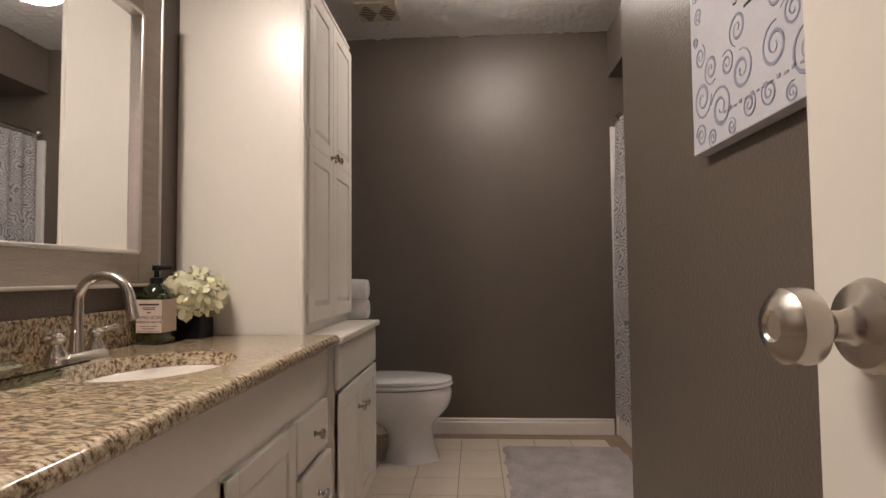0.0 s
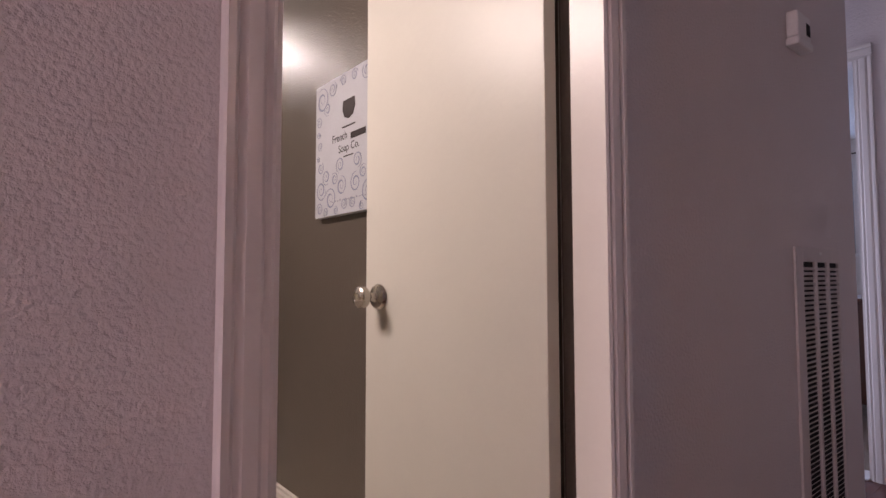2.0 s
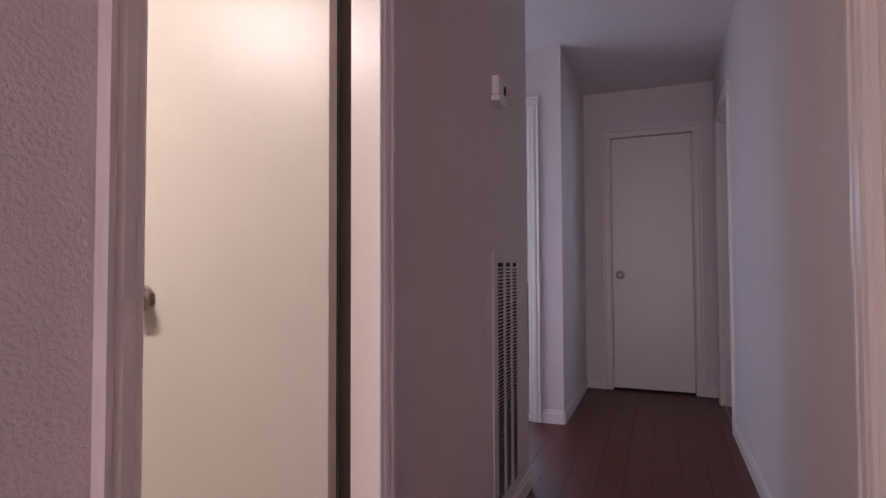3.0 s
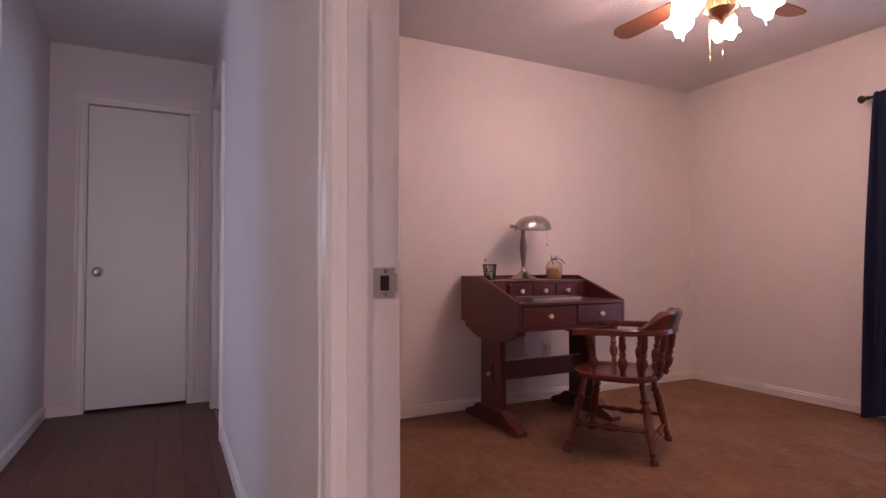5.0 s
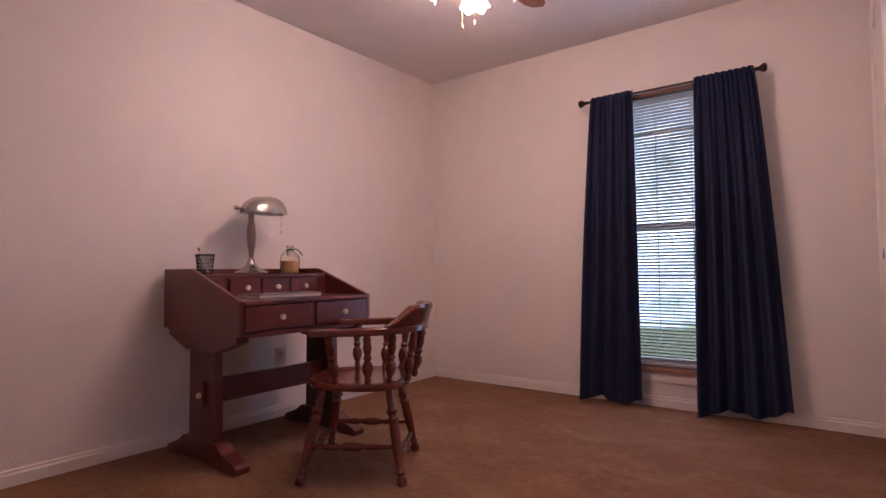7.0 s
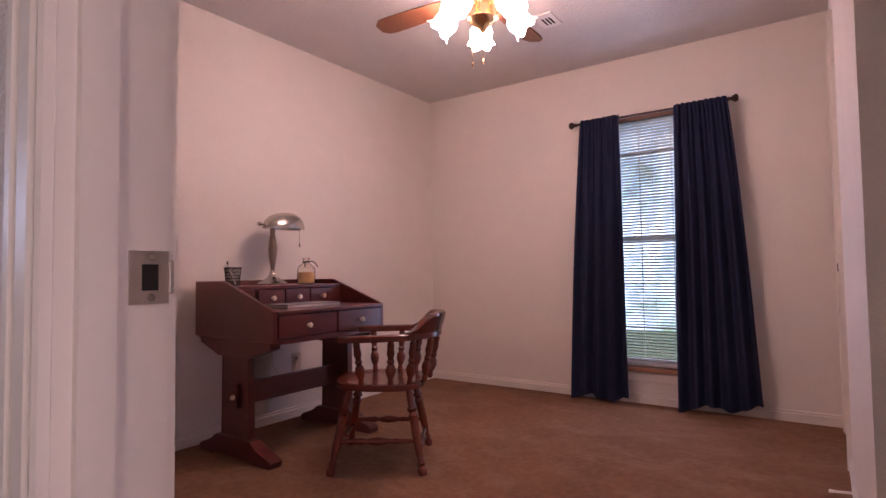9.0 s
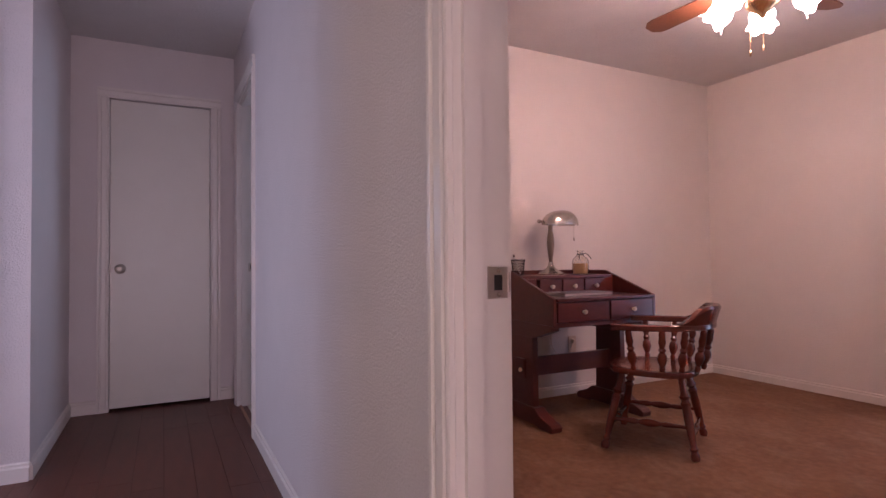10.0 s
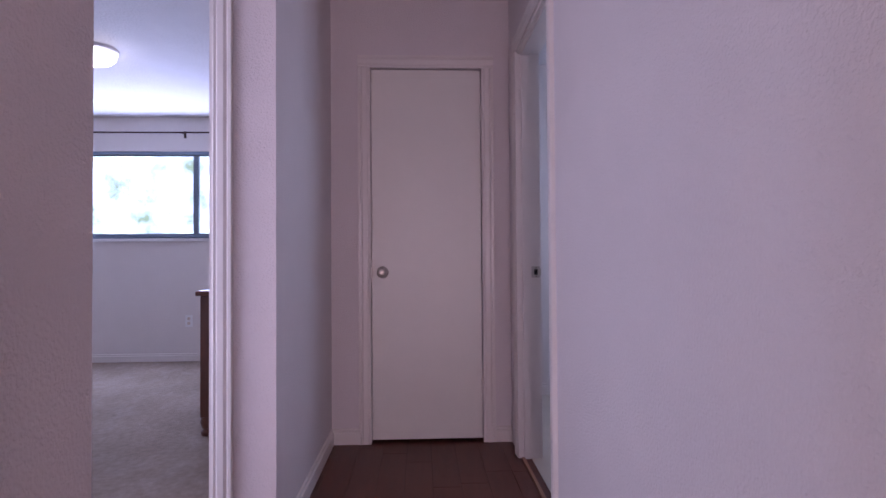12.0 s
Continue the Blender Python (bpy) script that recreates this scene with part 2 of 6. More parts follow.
# hall and bathroom door wall; each face of the two-coloured wall is a skin of its own
BD0, BD1, BDW = 1.409, 1.990, 2.030
wall("wall_hall_north", M_HALL, (-2.2, BD0, NY, 0.06, 0, H), (BDW, GX, NY, 0.06, 0, H), (BD0, BDW, NY, 0.06, HX, H), label="mauve-white hall wall with orange-peel texture")
wall("wall_bathroom_south", M_BATH, (BW - 0.12, BD0 - 0.06, 0.06, NT, 0, HB), (BD0 - 0.06, BD0, 0.06, 0.078, 0, HB), (BDW, BE + 0.01, 0.06, NT, 0, HB), (BD0, BDW, 0.06, NT, HX, HB), label="taupe-grey painted bathroom wall beside the door")
wall("wall_bathroom_west", M_BATH, (BW - 0.12, BW, NT, BN + 0.12, 0, HB), label="taupe-grey painted wall behind the vanity")
wall("wall_bathroom_north", M_BATH, (BW, BE, BN, BN + 0.12, 0, HB), label="taupe-grey painted wall behind the toilet")
wall("wall_bathroom_picture", M_BATH, (PX, BE - 0.01, NT, PY, 0, HB), label="taupe-grey wall carrying the soap picture")
wall("wall_bathroom_soffit", M_BATH, (2.512, BE - 0.01, PY, BN, 2.172, HB), label="taupe-grey soffit above the bathtub")
wall("wall_bathroom_east", M_BATH, (BE - 0.01, GX - 0.05, NT, BN + 0.12, 0, HB), label="taupe-grey wall behind the bathtub")
wall("wall_alcove_west", M_HALL, (GX - 0.05, GX, 0.06, 1.3, 0, H), label="white painted return wall of the alcove")
# The opening is made up to hold the alcove's fill lamp.
wall("wall_alcove_north", M_HALL, (GX, 3.52, 1.18, 1.3, 0, H), (4.34, DX, 1.18, 1.3, 0, H), (3.52, 4.34, 1.18, 1.3, 2.05, H), label="white painted unseen alcove wall round an added opening")
D20, D21 = 0.225, 0.965
wall("wall_alcove_east", M_HALL, (DX, DX + 0.12, 0.015, D20, 0, H), (DX, DX + 0.12, D21, 1.3, 0, H), (DX, DX + 0.12, D20, D21, HX, H), label="white painted wall round the second bedroom's doorway")
wall("wall_hall_far_north", M_HALL, (DX + 0.12, EX, 0.015, 0.135, 0, H), label="pale wall in bluish daylight at the hall's far end")
wall("wall_hall_end_north", M_HALL, (EX, EX + 0.12, -0.20, 0.135, 0, H), label="pale wall beside the closet door")
wall("wall_hall_end", M_HALL, (EX, EX + 0.12, SY, -0.815, 0, H), (EX, EX + 0.12, -0.815, -0.20, HX, H), label="pale wall at the hall's end round the closet door")
wall("wall_closet_back", M_HALL, (EX + 0.75, EX + 0.8, SY - 0.2, 0.135, 0, H), label="plain closet wall")
SD0, SD1 = 4.655, 5.340
BR0, BR1 = 1.36, 2.283
SM = (SY + ST) / 2
wall("wall_hall_south", M_HALL, (-2.2, BR0, SM, SY, 0, H), (BR1, SD0, SM, SY, 0, H), (SD1, EX, SM, SY, 0, H), (BR0, BR1, SM, SY, HX, H), (SD0, SD1, SM, SY, HX, H), label="mauve-white hall wall in bluish light")
wall("wall_bedroom_north", M_BED, (0.88, BR0, ST, SM, 0, H), (BR1, RX, ST, SM, 0, H), (BR0, BR1, ST, SM, HX, H), label="pinkish-white bedroom wall round the doorway")
wall("wall_bedroom_east", M_BED, (RX, RX + 0.06, RS - 0.12, ST, 0, H), label="pinkish-white bedroom wall behind the desk")
W0, W1, WZ0, WZ1 = 2.27, 3.00, 0.25, 2.01
wall("wall_bedroom_south", M_BED, (RW - 0.12, W0, RS - 0.12, RS, 0, H), (W1, RX, RS - 0.12, RS, 0, H), (W0, W1, RS - 0.12, RS, 0, WZ0), (W0, W1, RS - 0.12, RS, WZ1, H), label="pinkish-white bedroom wall round the window")
CD0, CD1 = -4.50, -3.90
wall("wall_bedroom_west", M_BED, (RW - 0.12, RW, CD1, -2.2, 0, H), (RW - 0.12, RW, RS, CD0, 0, H), (0.88, RW - 0.12, -2.32, -2.2, 0, H), (0.88, 1.0, -2.2, ST, 0, H), (RW - 0.12, RW, CD0, CD1, HX, H), label="pinkish-white bedroom wall with a closet door")
# Unseen end wall; its opening only serves the hall's fill lamp.
wall("wall_hall_west", M_HALL, (-2.32, -2.2, SY, -0.90, 0, H), (-2.32, -2.2, -0.06, NT, 0, H), (-2.32, -2.2, -0.90, -0.06, 2.05, H), label="plain unseen wall closing the hall round an added opening")
wall("wall_side_room_east", M_BED, (6.6, 6.72, -2.9, ST, 0, H), label="plain tan wall of the side room")
wall("wall_side_room_north", M_BED, (EX + 0.12, 6.6, ST, SM, 0, H), (SD1, EX + 0.12, ST, SM, 0, H), (RX + 0.06, SD0, ST, SM, 0, H), (SD0, SD1, ST, SM, HX, H), label="plain tan wall of the side room")
wall("wall_side_room_south", M_BED, (RX + 0.06, 5.3, -3.02, -2.9, 0, H), (6.2, 6.72, -3.02, -2.9, 0, H), (5.3, 6.2, -3.02, -2.9, 0, 1.0), (5.3, 6.2, -3.02, -2.9, 2.05, H), label="plain tan wall of the side room with a window")
B2E, B2N = 8.13, 3.9
V0, V1, VZ0, VZ1 = 1.15, 2.95, 1.22, 2.09
wall("wall_second_bedroom_east", M_BED, (B2E, B2E + 0.12, 0.135, V0, 0, H), (B2E, B2E + 0.12, V1, B2N, 0, H), (B2E, B2E + 0.12, V0, V1, 0, VZ0), (B2E, B2E + 0.12, V0, V1, VZ1, H), label="white wall round the wide window")
wall("wall_second_bedroom_north", M_BED, (DX, B2E + 0.12, B2N, B2N + 0.12, 0, H), label="plain white bedroom wall")
wall("wall_second_bedroom_south", M_BED, (EX + 0.12, B2E + 0.12, 0.015, 0.135, 0, H), label="plain white bedroom wall")
wall("wall_second_bedroom_west", M_BED, (DX, DX + 0.12, 1.3, B2N, 0, H), label="plain white bedroom wall")

solid("ceiling_hall", bx(box(-2.32, EX + 0.8, ST, 0.09, H, H + 0.1), GX - 0.05, EX + 0.8, 0.09, 1.3, H, H + 0.1), M_CEIL, "textured grey-white hall ceiling", "ceiling")
solid("ceiling_bedroom", box(0.88, RX + 0.06, RS - 0.12, ST, H + 0.002, H + 0.1), M_CEIL, "lightly textured pinkish-white bedroom ceiling", "ceiling")
solid("ceiling_second_bedroom", box(DX, B2E + 0.12, 1.3, B2N + 0.12, H, H + 0.1), M_CEIL, "textured white bedroom ceiling", "ceiling")
solid("ceiling_second_bedroom_south", box(EX + 0.8, B2E + 0.12, -0.1, 1.3, H, H + 0.1), M_CEIL, "textured white bedroom ceiling", "ceiling")
solid("ceiling_side_room", box(RX + 0.06, 6.72, -3.02, ST, H, H + 0.1), M_CEIL, "plain white ceiling", "ceiling")


def rough_ceiling(x0, x1, y0, y1, z, step):
    """Plaster ceiling with stomped ridges, as real relief."""
    nx, ny = round((x1 - x0) / step), round((y1 - y0) / step)
    verts, faces = [], []
    for j in range(ny + 1):
        for i in range(nx + 1):
            x, y = x0 + (x1 - x0) * i / nx, y0 + (y1 - y0) * j / ny
            w = noise.noise(Vector((x * 3, y * 3, 7))) * 1.2
            n = noise.noise(Vector((x * 21 + w, y * 26 - w, 1)))
            k = noise.noise(Vector((x * 55, y * 55, 3)))
            ridge = max(0.0, 0.22 - abs(n)) * 0.042 * (0.55 + 0.9 * max(0, noise.noise(Vector((x * 6, y * 6, 12))) + 0.35))
            verts.append((x, y, z - ridge - 0.0015 * k))
    for j in range(ny):
        for i in range(nx):
            a = j * (nx + 1) + i
            faces.append((a, a + nx + 1, a + nx + 2, a + 1))
    me = bpy.data.meshes.new("ceiling_bathroom")
    me.from_pydata(verts, [], faces)
    me.shade_smooth()
    me.materials.append(M_CEIL)
    return me


tagged(new("ceiling_bathroom", rough_ceiling(BW, PX + 0.4, NT, BN, HB, 0.011)), "heavily stomped plaster bathroom ceiling", "ceiling", "", "structure")
solid("ceiling_bathroom_back", box(BW - 0.12, BE, NT, BN + 0.12, HB + 0.008, HB + 0.1), M_CEIL, "plain slab over the bathroom", "ceiling")

solid("floor_bathroom", box(BW, BE, 0.06, BN, -0.1, -0.004), M_GROUT, "tan grout bed of the tiled bathroom floor", "floor")
solid("floor_hall", box(-2.2, EX + 0.75, SM, 0.06, -0.1, -0.005), M_DARK, "dark underlay of the hall's plank floor", "floor")
solid("floor_alcove", box(GX, DX + 0.06, 0.06, 1.2, -0.1, -0.005), M_DARK, "dark underlay of the alcove's plank floor", "floor")
solid("floor_bedroom", box(1.0, RX, RS, SM - 0.03, -0.1, 0.006), M_CARPET, "tan-brown cut-pile carpet with brushed marks", "carpet")
solid("floor_second_bedroom", box(DX + 0.06, B2E, 0.135, B2N, -0.1, 0.006), M_CARPET2, "pale beige cut-pile carpet", "carpet")
solid("floor_side_room", box(RX + 0.06, 6.6, -2.9, SM, -0.1, 0.0), M_TILE, "pale tiled floor of the side room", "floor")


# ---- trim ----
def base_x(bm, x0, x1, y, out, h=0.085):
    """Baseboard along x on a wall face at y, proud towards out (+1 or -1)."""
    t = 0.013 * out
    prism(bm, [(y, 0), (y + t, 0), (y + t, h * 0.72), (y + t * 0.55, h * 0.80), (y + t * 0.62, h * 0.93), (y, h)], "x", x0, x1)


def base_y(bm, y0, y1, x, out, h=0.085):
    t = 0.013 * out
    prism(bm, [(x, 0), (x + t, 0), (x + t, h * 0.72), (x + t * 0.55, h * 0.80), (x + t * 0.62, h * 0.93), (x, h)], "y", y0, y1)


def trim(name, pieces, label, h=0.085):
    bm = bmesh.new()
    for axis, a0, a1, at, out in pieces:
        (base_x if axis == "x" else base_y)(bm, a0, a1, at, out, h)
    return solid(name, bm, M_TRIM, label, "baseboard")


CW = 0.068
trim("baseboard_hall", [("x", -2.2, BD0 - CW, NY, -1), ("x", BD1 + CW, GX, NY, -1), ("y", NY, 1.18, GX, 1), ("y", 0.015, D20 - CW, DX, -1), ("x", DX, EX, 0.015, -1), ("y", -0.14, 0.015, EX, -1), ("x", BR1 + CW, SD0 - CW * 0.8, SY, 1), ("x", -2.2, BR0 - CW, SY, 1), ("y", SY, -0.875, EX, -1)], "white painted baseboard along the hall")
trim("baseboard_bedroom", [("y", RS, ST, RX, -1), ("x", RW, RX, RS, 1), ("x", BR1 + CW, RX, ST, -1), ("y", CD1 + CW, -2.2, RW, 1), ("y", RS, CD0 - CW, RW, 1)], "white painted baseboard on the carpet", 0.075)
trim("baseboard_bathroom", [("x", BW, 2.5, BN, -1), ("y", NT, PY, PX, -1)], "cream painted baseboard", 0.095)
trim("baseboard_second_bedroom", [("y", 0.135, B2N, B2E, -1)], "white painted baseboard")
trim("baseboard_side_room", [("y", -2.9, ST, 6.6, -1)], "white painted baseboard")

PROFILE = [(0, 0), (0, 0.010), (0.006, 0.013), (0.014, 0.011), (0.020, 0.015), (0.040, 0.017), (0.050, 0.013), (0.056, 0.018), (0.066, 0.019), (0.068, 0.012), (0.068, 0)]


def casing_x(name, x0, x1, y, out, top, label, sides=(1, 1), wide=1.0):
    """Door casing on a wall face at y round an opening from x0 to x1."""
    bm = bmesh.new()
    if sides[0]:
        prism(bm, [(x0 - u * wide, y + d * out) for u, d in PROFILE], "z", 0, top)
    if sides[1]:
        prism(bm, [(x1 + u * wide, y + d * out) for u, d in PROFILE], "z", 0, top)
    prism(bm, [(y + d * out, top + u * wide) for u, d in PROFILE], "x", x0 - CW * wide * sides[0], x1 + CW * wide * sides[1])
    return solid(name, bm, M_TRIM, label, "door casing")


def casing_y(name, y0, y1, x, out, top, label):
    bm = bmesh.new()
    for e, s in ((y0, -1), (y1, 1)):
        prism(bm, [(x + d * out, e + u * s) for u, d in PROFILE], "z", 0, top)
    prism(bm, [(x + d * out, top + u) for u, d in PROFILE], "y", y0 - CW, y1 + CW)
    return solid(name, bm, M_TRIM, label, "door casing")


def jamb_x(name, x0, x1, y0, y1, top, stop, label, both=True):
    """Jamb boards lining an opening through a wall along x, with a stop on them."""
    bm = bmesh.new()
    for a, b in ((x0 - 0.002, x0 + 0.016), (x1 - 0.016, x1 + 0.002)):
        bx(bm, a, b, y0, y1, 0, top)
    bx(bm, x0, x1, y0, y1, top - 0.016, top + 0.002)
    for a, b in ((x0 + 0.016, x0 + 0.027), (x1 - 0.027, x1 - 0.016))[:2 if both else 1]:
        bx(bm, a, b, stop, stop + 0.035, 0, top - 0.016)
    bx(bm, x0 + 0.016, x1 - 0.016, stop, stop + 0.035, top - 0.027, top - 0.016)
    return solid(name, bm, M_TRIM, label, "door jamb")


casing_x("trim_bathroom_door_hall_side", BD0 + 0.003, BD1 - 0.003, NY, -1, HX, "glossy moulded casing of the bathroom door", wide=0.79)
casing_x("trim_bathroom_door_inside", BD0, BDW + 0.01, NT, 1, HX, "white moulded casing inside the bathroom", (0, 1))
jamb_x("trim_bathroom_jamb", BD0 - 0.013, BDW + 0.014, NY, 0.080, HX, 0.004, "white painted jamb of the bathroom door", False)
solid("trim_bathroom_hinge_jamb", box(BD1, BDW - 0.003, NY, 0.064, 0, HX - 0.018), M_TRIM, "white painted hinge-side jamb board", "door jamb")
casing_x("trim_bedroom_door_hall_side", BR0, BR1, SY, 1, HX, "glossy moulded casing of the bedroom doorway")
casing_x("trim_bedroom_door_inside", BR0, BR1, ST, -1, HX, "white moulded casing inside the bedroom", (0, 1))
jamb_x("trim_bedroom_jamb", BR0 - 0.013, BR1 + 0.013, ST, SY, HX, SY - 0.052, "white painted jamb of the bedroom doorway")
casing_x("trim_side_room_door", SD0, SD1, SY, 1, HX, "white moulded casing of the side doorway")
jamb_x("trim_side_room_jamb", SD0 - 0.013, SD1 + 0.013, ST, SY, HX, SY - 0.052, "white painted jamb of the side doorway")
casing_y("trim_hall_closet_door", -0.808, -0.200, EX, -1, HX, "white moulded casing of the closet door")
casing_y("trim_second_bedroom_door", D20, D21, DX, -1, HX, "white moulded casing of the second bedroom's doorway")
solid("trim_second_bedroom_jamb", bx(box(DX, DX + 0.12, D20 - 0.002, D20 + 0.012, 0, HX), DX, DX + 0.12, D21 - 0.016, D21 + 0.002, 0, HX), M_TRIM, "white painted door jamb", "door jamb")
casing_y("trim_bedroom_closet_door", CD0, CD1, RW, 1, HX, "white moulded casing of the bedroom closet door")


# ---- doors ----
def knob(door, at, out, material=M_NICKEL):
    """A round door knob: rose, neck and ball, standing out along a direction."""
    m = along(at, Vector(at) + Vector(out))
    handle = part("door_handle", lathe(bmesh.new(), [(0.031, 0), (0.033, 0.004), (0.029, 0.011), (0.014, 0.016), (0.0105, 0.022), (0.0105, 0.032), (0.016, 0.038), (0.026, 0.046), (0.0275, 0.055), (0.026, 0.063), (0.019, 0.069), (0.011, 0.071), (0.009, 0.069), (0, 0.069)], 28, m), material, door, "round brushed-nickel knob", True)
    return handle


def hinge(door, x, y, z, material=M_TRIM):
    bm = rod(bmesh.new(), (x, y, z - 0.045), (x, y, z + 0.045), 0.006)
    return part("hinge", bm, material, door, "painted-over hinge", True)


def placed(ob, m):
    ob.matrix_basis = m
    return ob


# bathroom door, swung wide open towards the picture wall
bath_door = thing("door_1", (0, 0, 0), "cream flush bathroom door standing wide open", "door", kind="structure")
DWID = 0.590
slab = box(-0.018, 0.017, 0.0, DWID, 0.012, 2.035, 0.002)
part("slab", slab, M_DOOR, bath_door)
knob(bath_door, (-0.018, DWID - 0.062, 0.925), (-1, 0, 0))
knob(bath_door, (0.017, DWID - 0.062, 0.925), (1, 0, 0))
placed(bath_door, pose(1.993, 0.112, 0, 0, 0, 2.7))

hall_door = thing("door_2", (EX + 0.02, -0.5, 0), "closed greyish-white flush closet door at the hall's end", "door", kind="structure")
part("slab", box(EX + 0.008, EX + 0.043, -0.805, -0.203, 0.018, 2.043, 0.002), M_DOOR, hall_door)
knob(hall_door, (EX + 0.008, -0.262, 0.928), (-1, 0, 0), M_STEEL)
part("latch_plate", box(EX - 0.001, EX + 0.009, -0.2055, -0.1985, 0.90, 0.955), M_STEEL, hall_door)
for hz in (0.31, 1.80):
    hinge(hall_door, EX + 0.002, -0.808, hz)

closet_door = thing("door_3", (RW, -4.25, 0), "closed white flush closet door with a nickel knob", "door", kind="structure")
part("slab", box(RW - 0.085, RW - 0.048, CD0 + 0.003, CD1 - 0.003, 0.02, 2.043, 0.002), M_DOOR, closet_door)
knob(closet_door, (RW - 0.048, CD1 - 0.065, 0.92), (1, 0, 0))
for hz in (0.31, 1.80):
    hinge(closet_door, RW + 0.002, CD0 + 0.002, hz)


def strike(x, y, z, facing, lip=-1):
    """Strike plate on a jamb face at x that looks along facing (-1 or 1 in x), with a bolt hole and two screws."""
    ob = thing("strike_plate", (x, y, z), "worn steel strike plate with a dark bolt hole on the jamb", "strike plate")
    f = facing
    bm = bmesh.new()
    for b in ((-0.021, 0.021, 0.014, 0.0285), (-0.021, 0.021, -0.0285, -0.014), (-0.021, -0.010, -0.014, 0.014), (0.008, 0.021, -0.014, 0.014)):
        bx(bm, x, x + 0.002 * f, y + b[0], y + b[1], z + b[2], z + b[3])
    bx(bm, x, x + 0.004 * f, min(y + lip * 0.026, y + lip * 0.021), max(y + lip * 0.026, y + lip * 0.021), z - 0.018, z + 0.018, 0.001)
    part("plate", bm, M_STEEL, ob)
    # A black sheet in the plate's opening paints the hole's shade.
    part("bolt_hole_shade", box(x + 0.0002 * f, x + 0.0008 * f, y - 0.010, y + 0.008, z - 0.014, z + 0.014), M_DARK, ob)
    for dz in (-0.0215, 0.0215):
        part("screw", lathe(bmesh.new(), [(0.0042, 0), (0.0036, 0.0009), (0, 0.0012)], 12, along((x + 0.002 * f, y - 0.002, z + dz), (x + 0.01 * f, y - 0.002, z + dz))), M_NICKEL, ob)
    return ob


strike(BR1 - 0.0035, -1.053, 0.921, -1)
strike(SD1 - 0.0035, -1.048, 0.930, -1)
strike(BD0 + 0.0035, 0.060, 0.925, 1, 1)


# ---- lamps ----
bath_lamp = thing("ceiling_lamp", (1.885, 2.735, HB), "lit flush-mount ceiling lamp with a frosted glass dome", "lamp")
LM = Matrix.Translation((1.885, 2.735, HB))
part("base", lathe(bmesh.new(), [(0.178, -0.002), (0.182, -0.012), (0.176, -0.030), (0.166, -0.043), (0.150, -0.048), (0, -0.048)], 40, LM), M_NICKEL, bath_lamp, "brushed-nickel rim", True)
part("shade", lathe(bmesh.new(), [(0.150, -0.047), (0.149, -0.060), (0.138, -0.086), (0.112, -0.110), (0.075, -0.126), (0.035, -0.134), (0, -0.136)], 40, LM), M_LAMPGLOW, bath_lamp, "glowing frosted dome", True)
part("finial", lathe(bmesh.new(), [(0.008, -0.134), (0.010, -0.140), (0.006, -0.147), (0, -0.150)], 16, LM), M_NICKEL, bath_lamp, "", True)

FC = Vector((3.036, -3.058, 0))
fan = thing("ceiling_fan", (FC.x, FC.y, H), "brass ceiling fan with wooden blades and five lit tulip globes", "ceiling fan")
FM = Matrix.Translation(FC)
M_BLADE = mat("fan_blade_wood", (0.17, 0.062, 0.030), 0.4, var=0.15, fine=0.1, scale=5)
part("canopy", lathe(bmesh.new(), [(0.075, H), (0.078, H - 0.02), (0.05, H - 0.05), (0.03, H - 0.052), (0.03, H - 0.054)], 28, FM), M_BRASS, fan, "", True)
part("motor", lathe(bmesh.new(), [(0.03, H - 0.05), (0.10, H - 0.055), (0.13, H - 0.07), (0.13, H - 0.11), (0.115, H - 0.14), (0.06, H - 0.155), (0.05, H - 0.18), (0.072, H - 0.20), (0.075, H - 0.255), (0.05, H - 0.28), (0.02, H - 0.30), (0.012, H - 0.32), (0, H - 0.322)], 32, FM), M_BRASS, fan, "", True)
for k in range(4):
    a = radians(2 + 90 * k)
    m = FM @ Matrix.Translation((0, 0, 2.30)) @ Matrix.Rotation(a, 4, "Z") @ Matrix.Rotation(radians(11), 4, "X")
    bm = bmesh.new()
    prism(bm, [(0.21, -0.052), (0.36, -0.060), (0.58, -0.066), (0.625, -0.060), (0.66, -0.03), (0.66, 0.03), (0.625, 0.060), (0.58, 0.066), (0.36, 0.060), (0.21, 0.052)], "z", -0.004, 0.004)
    bmesh.ops.transform(bm, matrix=m, verts=bm.verts)
    part("blade", bm, M_BLADE, fan)
    bm = box(0.10, 0.27, -0.012, 0.012, 0.004, 0.011, 0.003)
    bx(bm, 0.20, 0.27, -0.035, 0.035, 0.004, 0.009, 0.002)
    bmesh.ops.transform(bm, matrix=m, verts=bm.verts)
    part("blade_arm", bm, M_BRASS, fan)
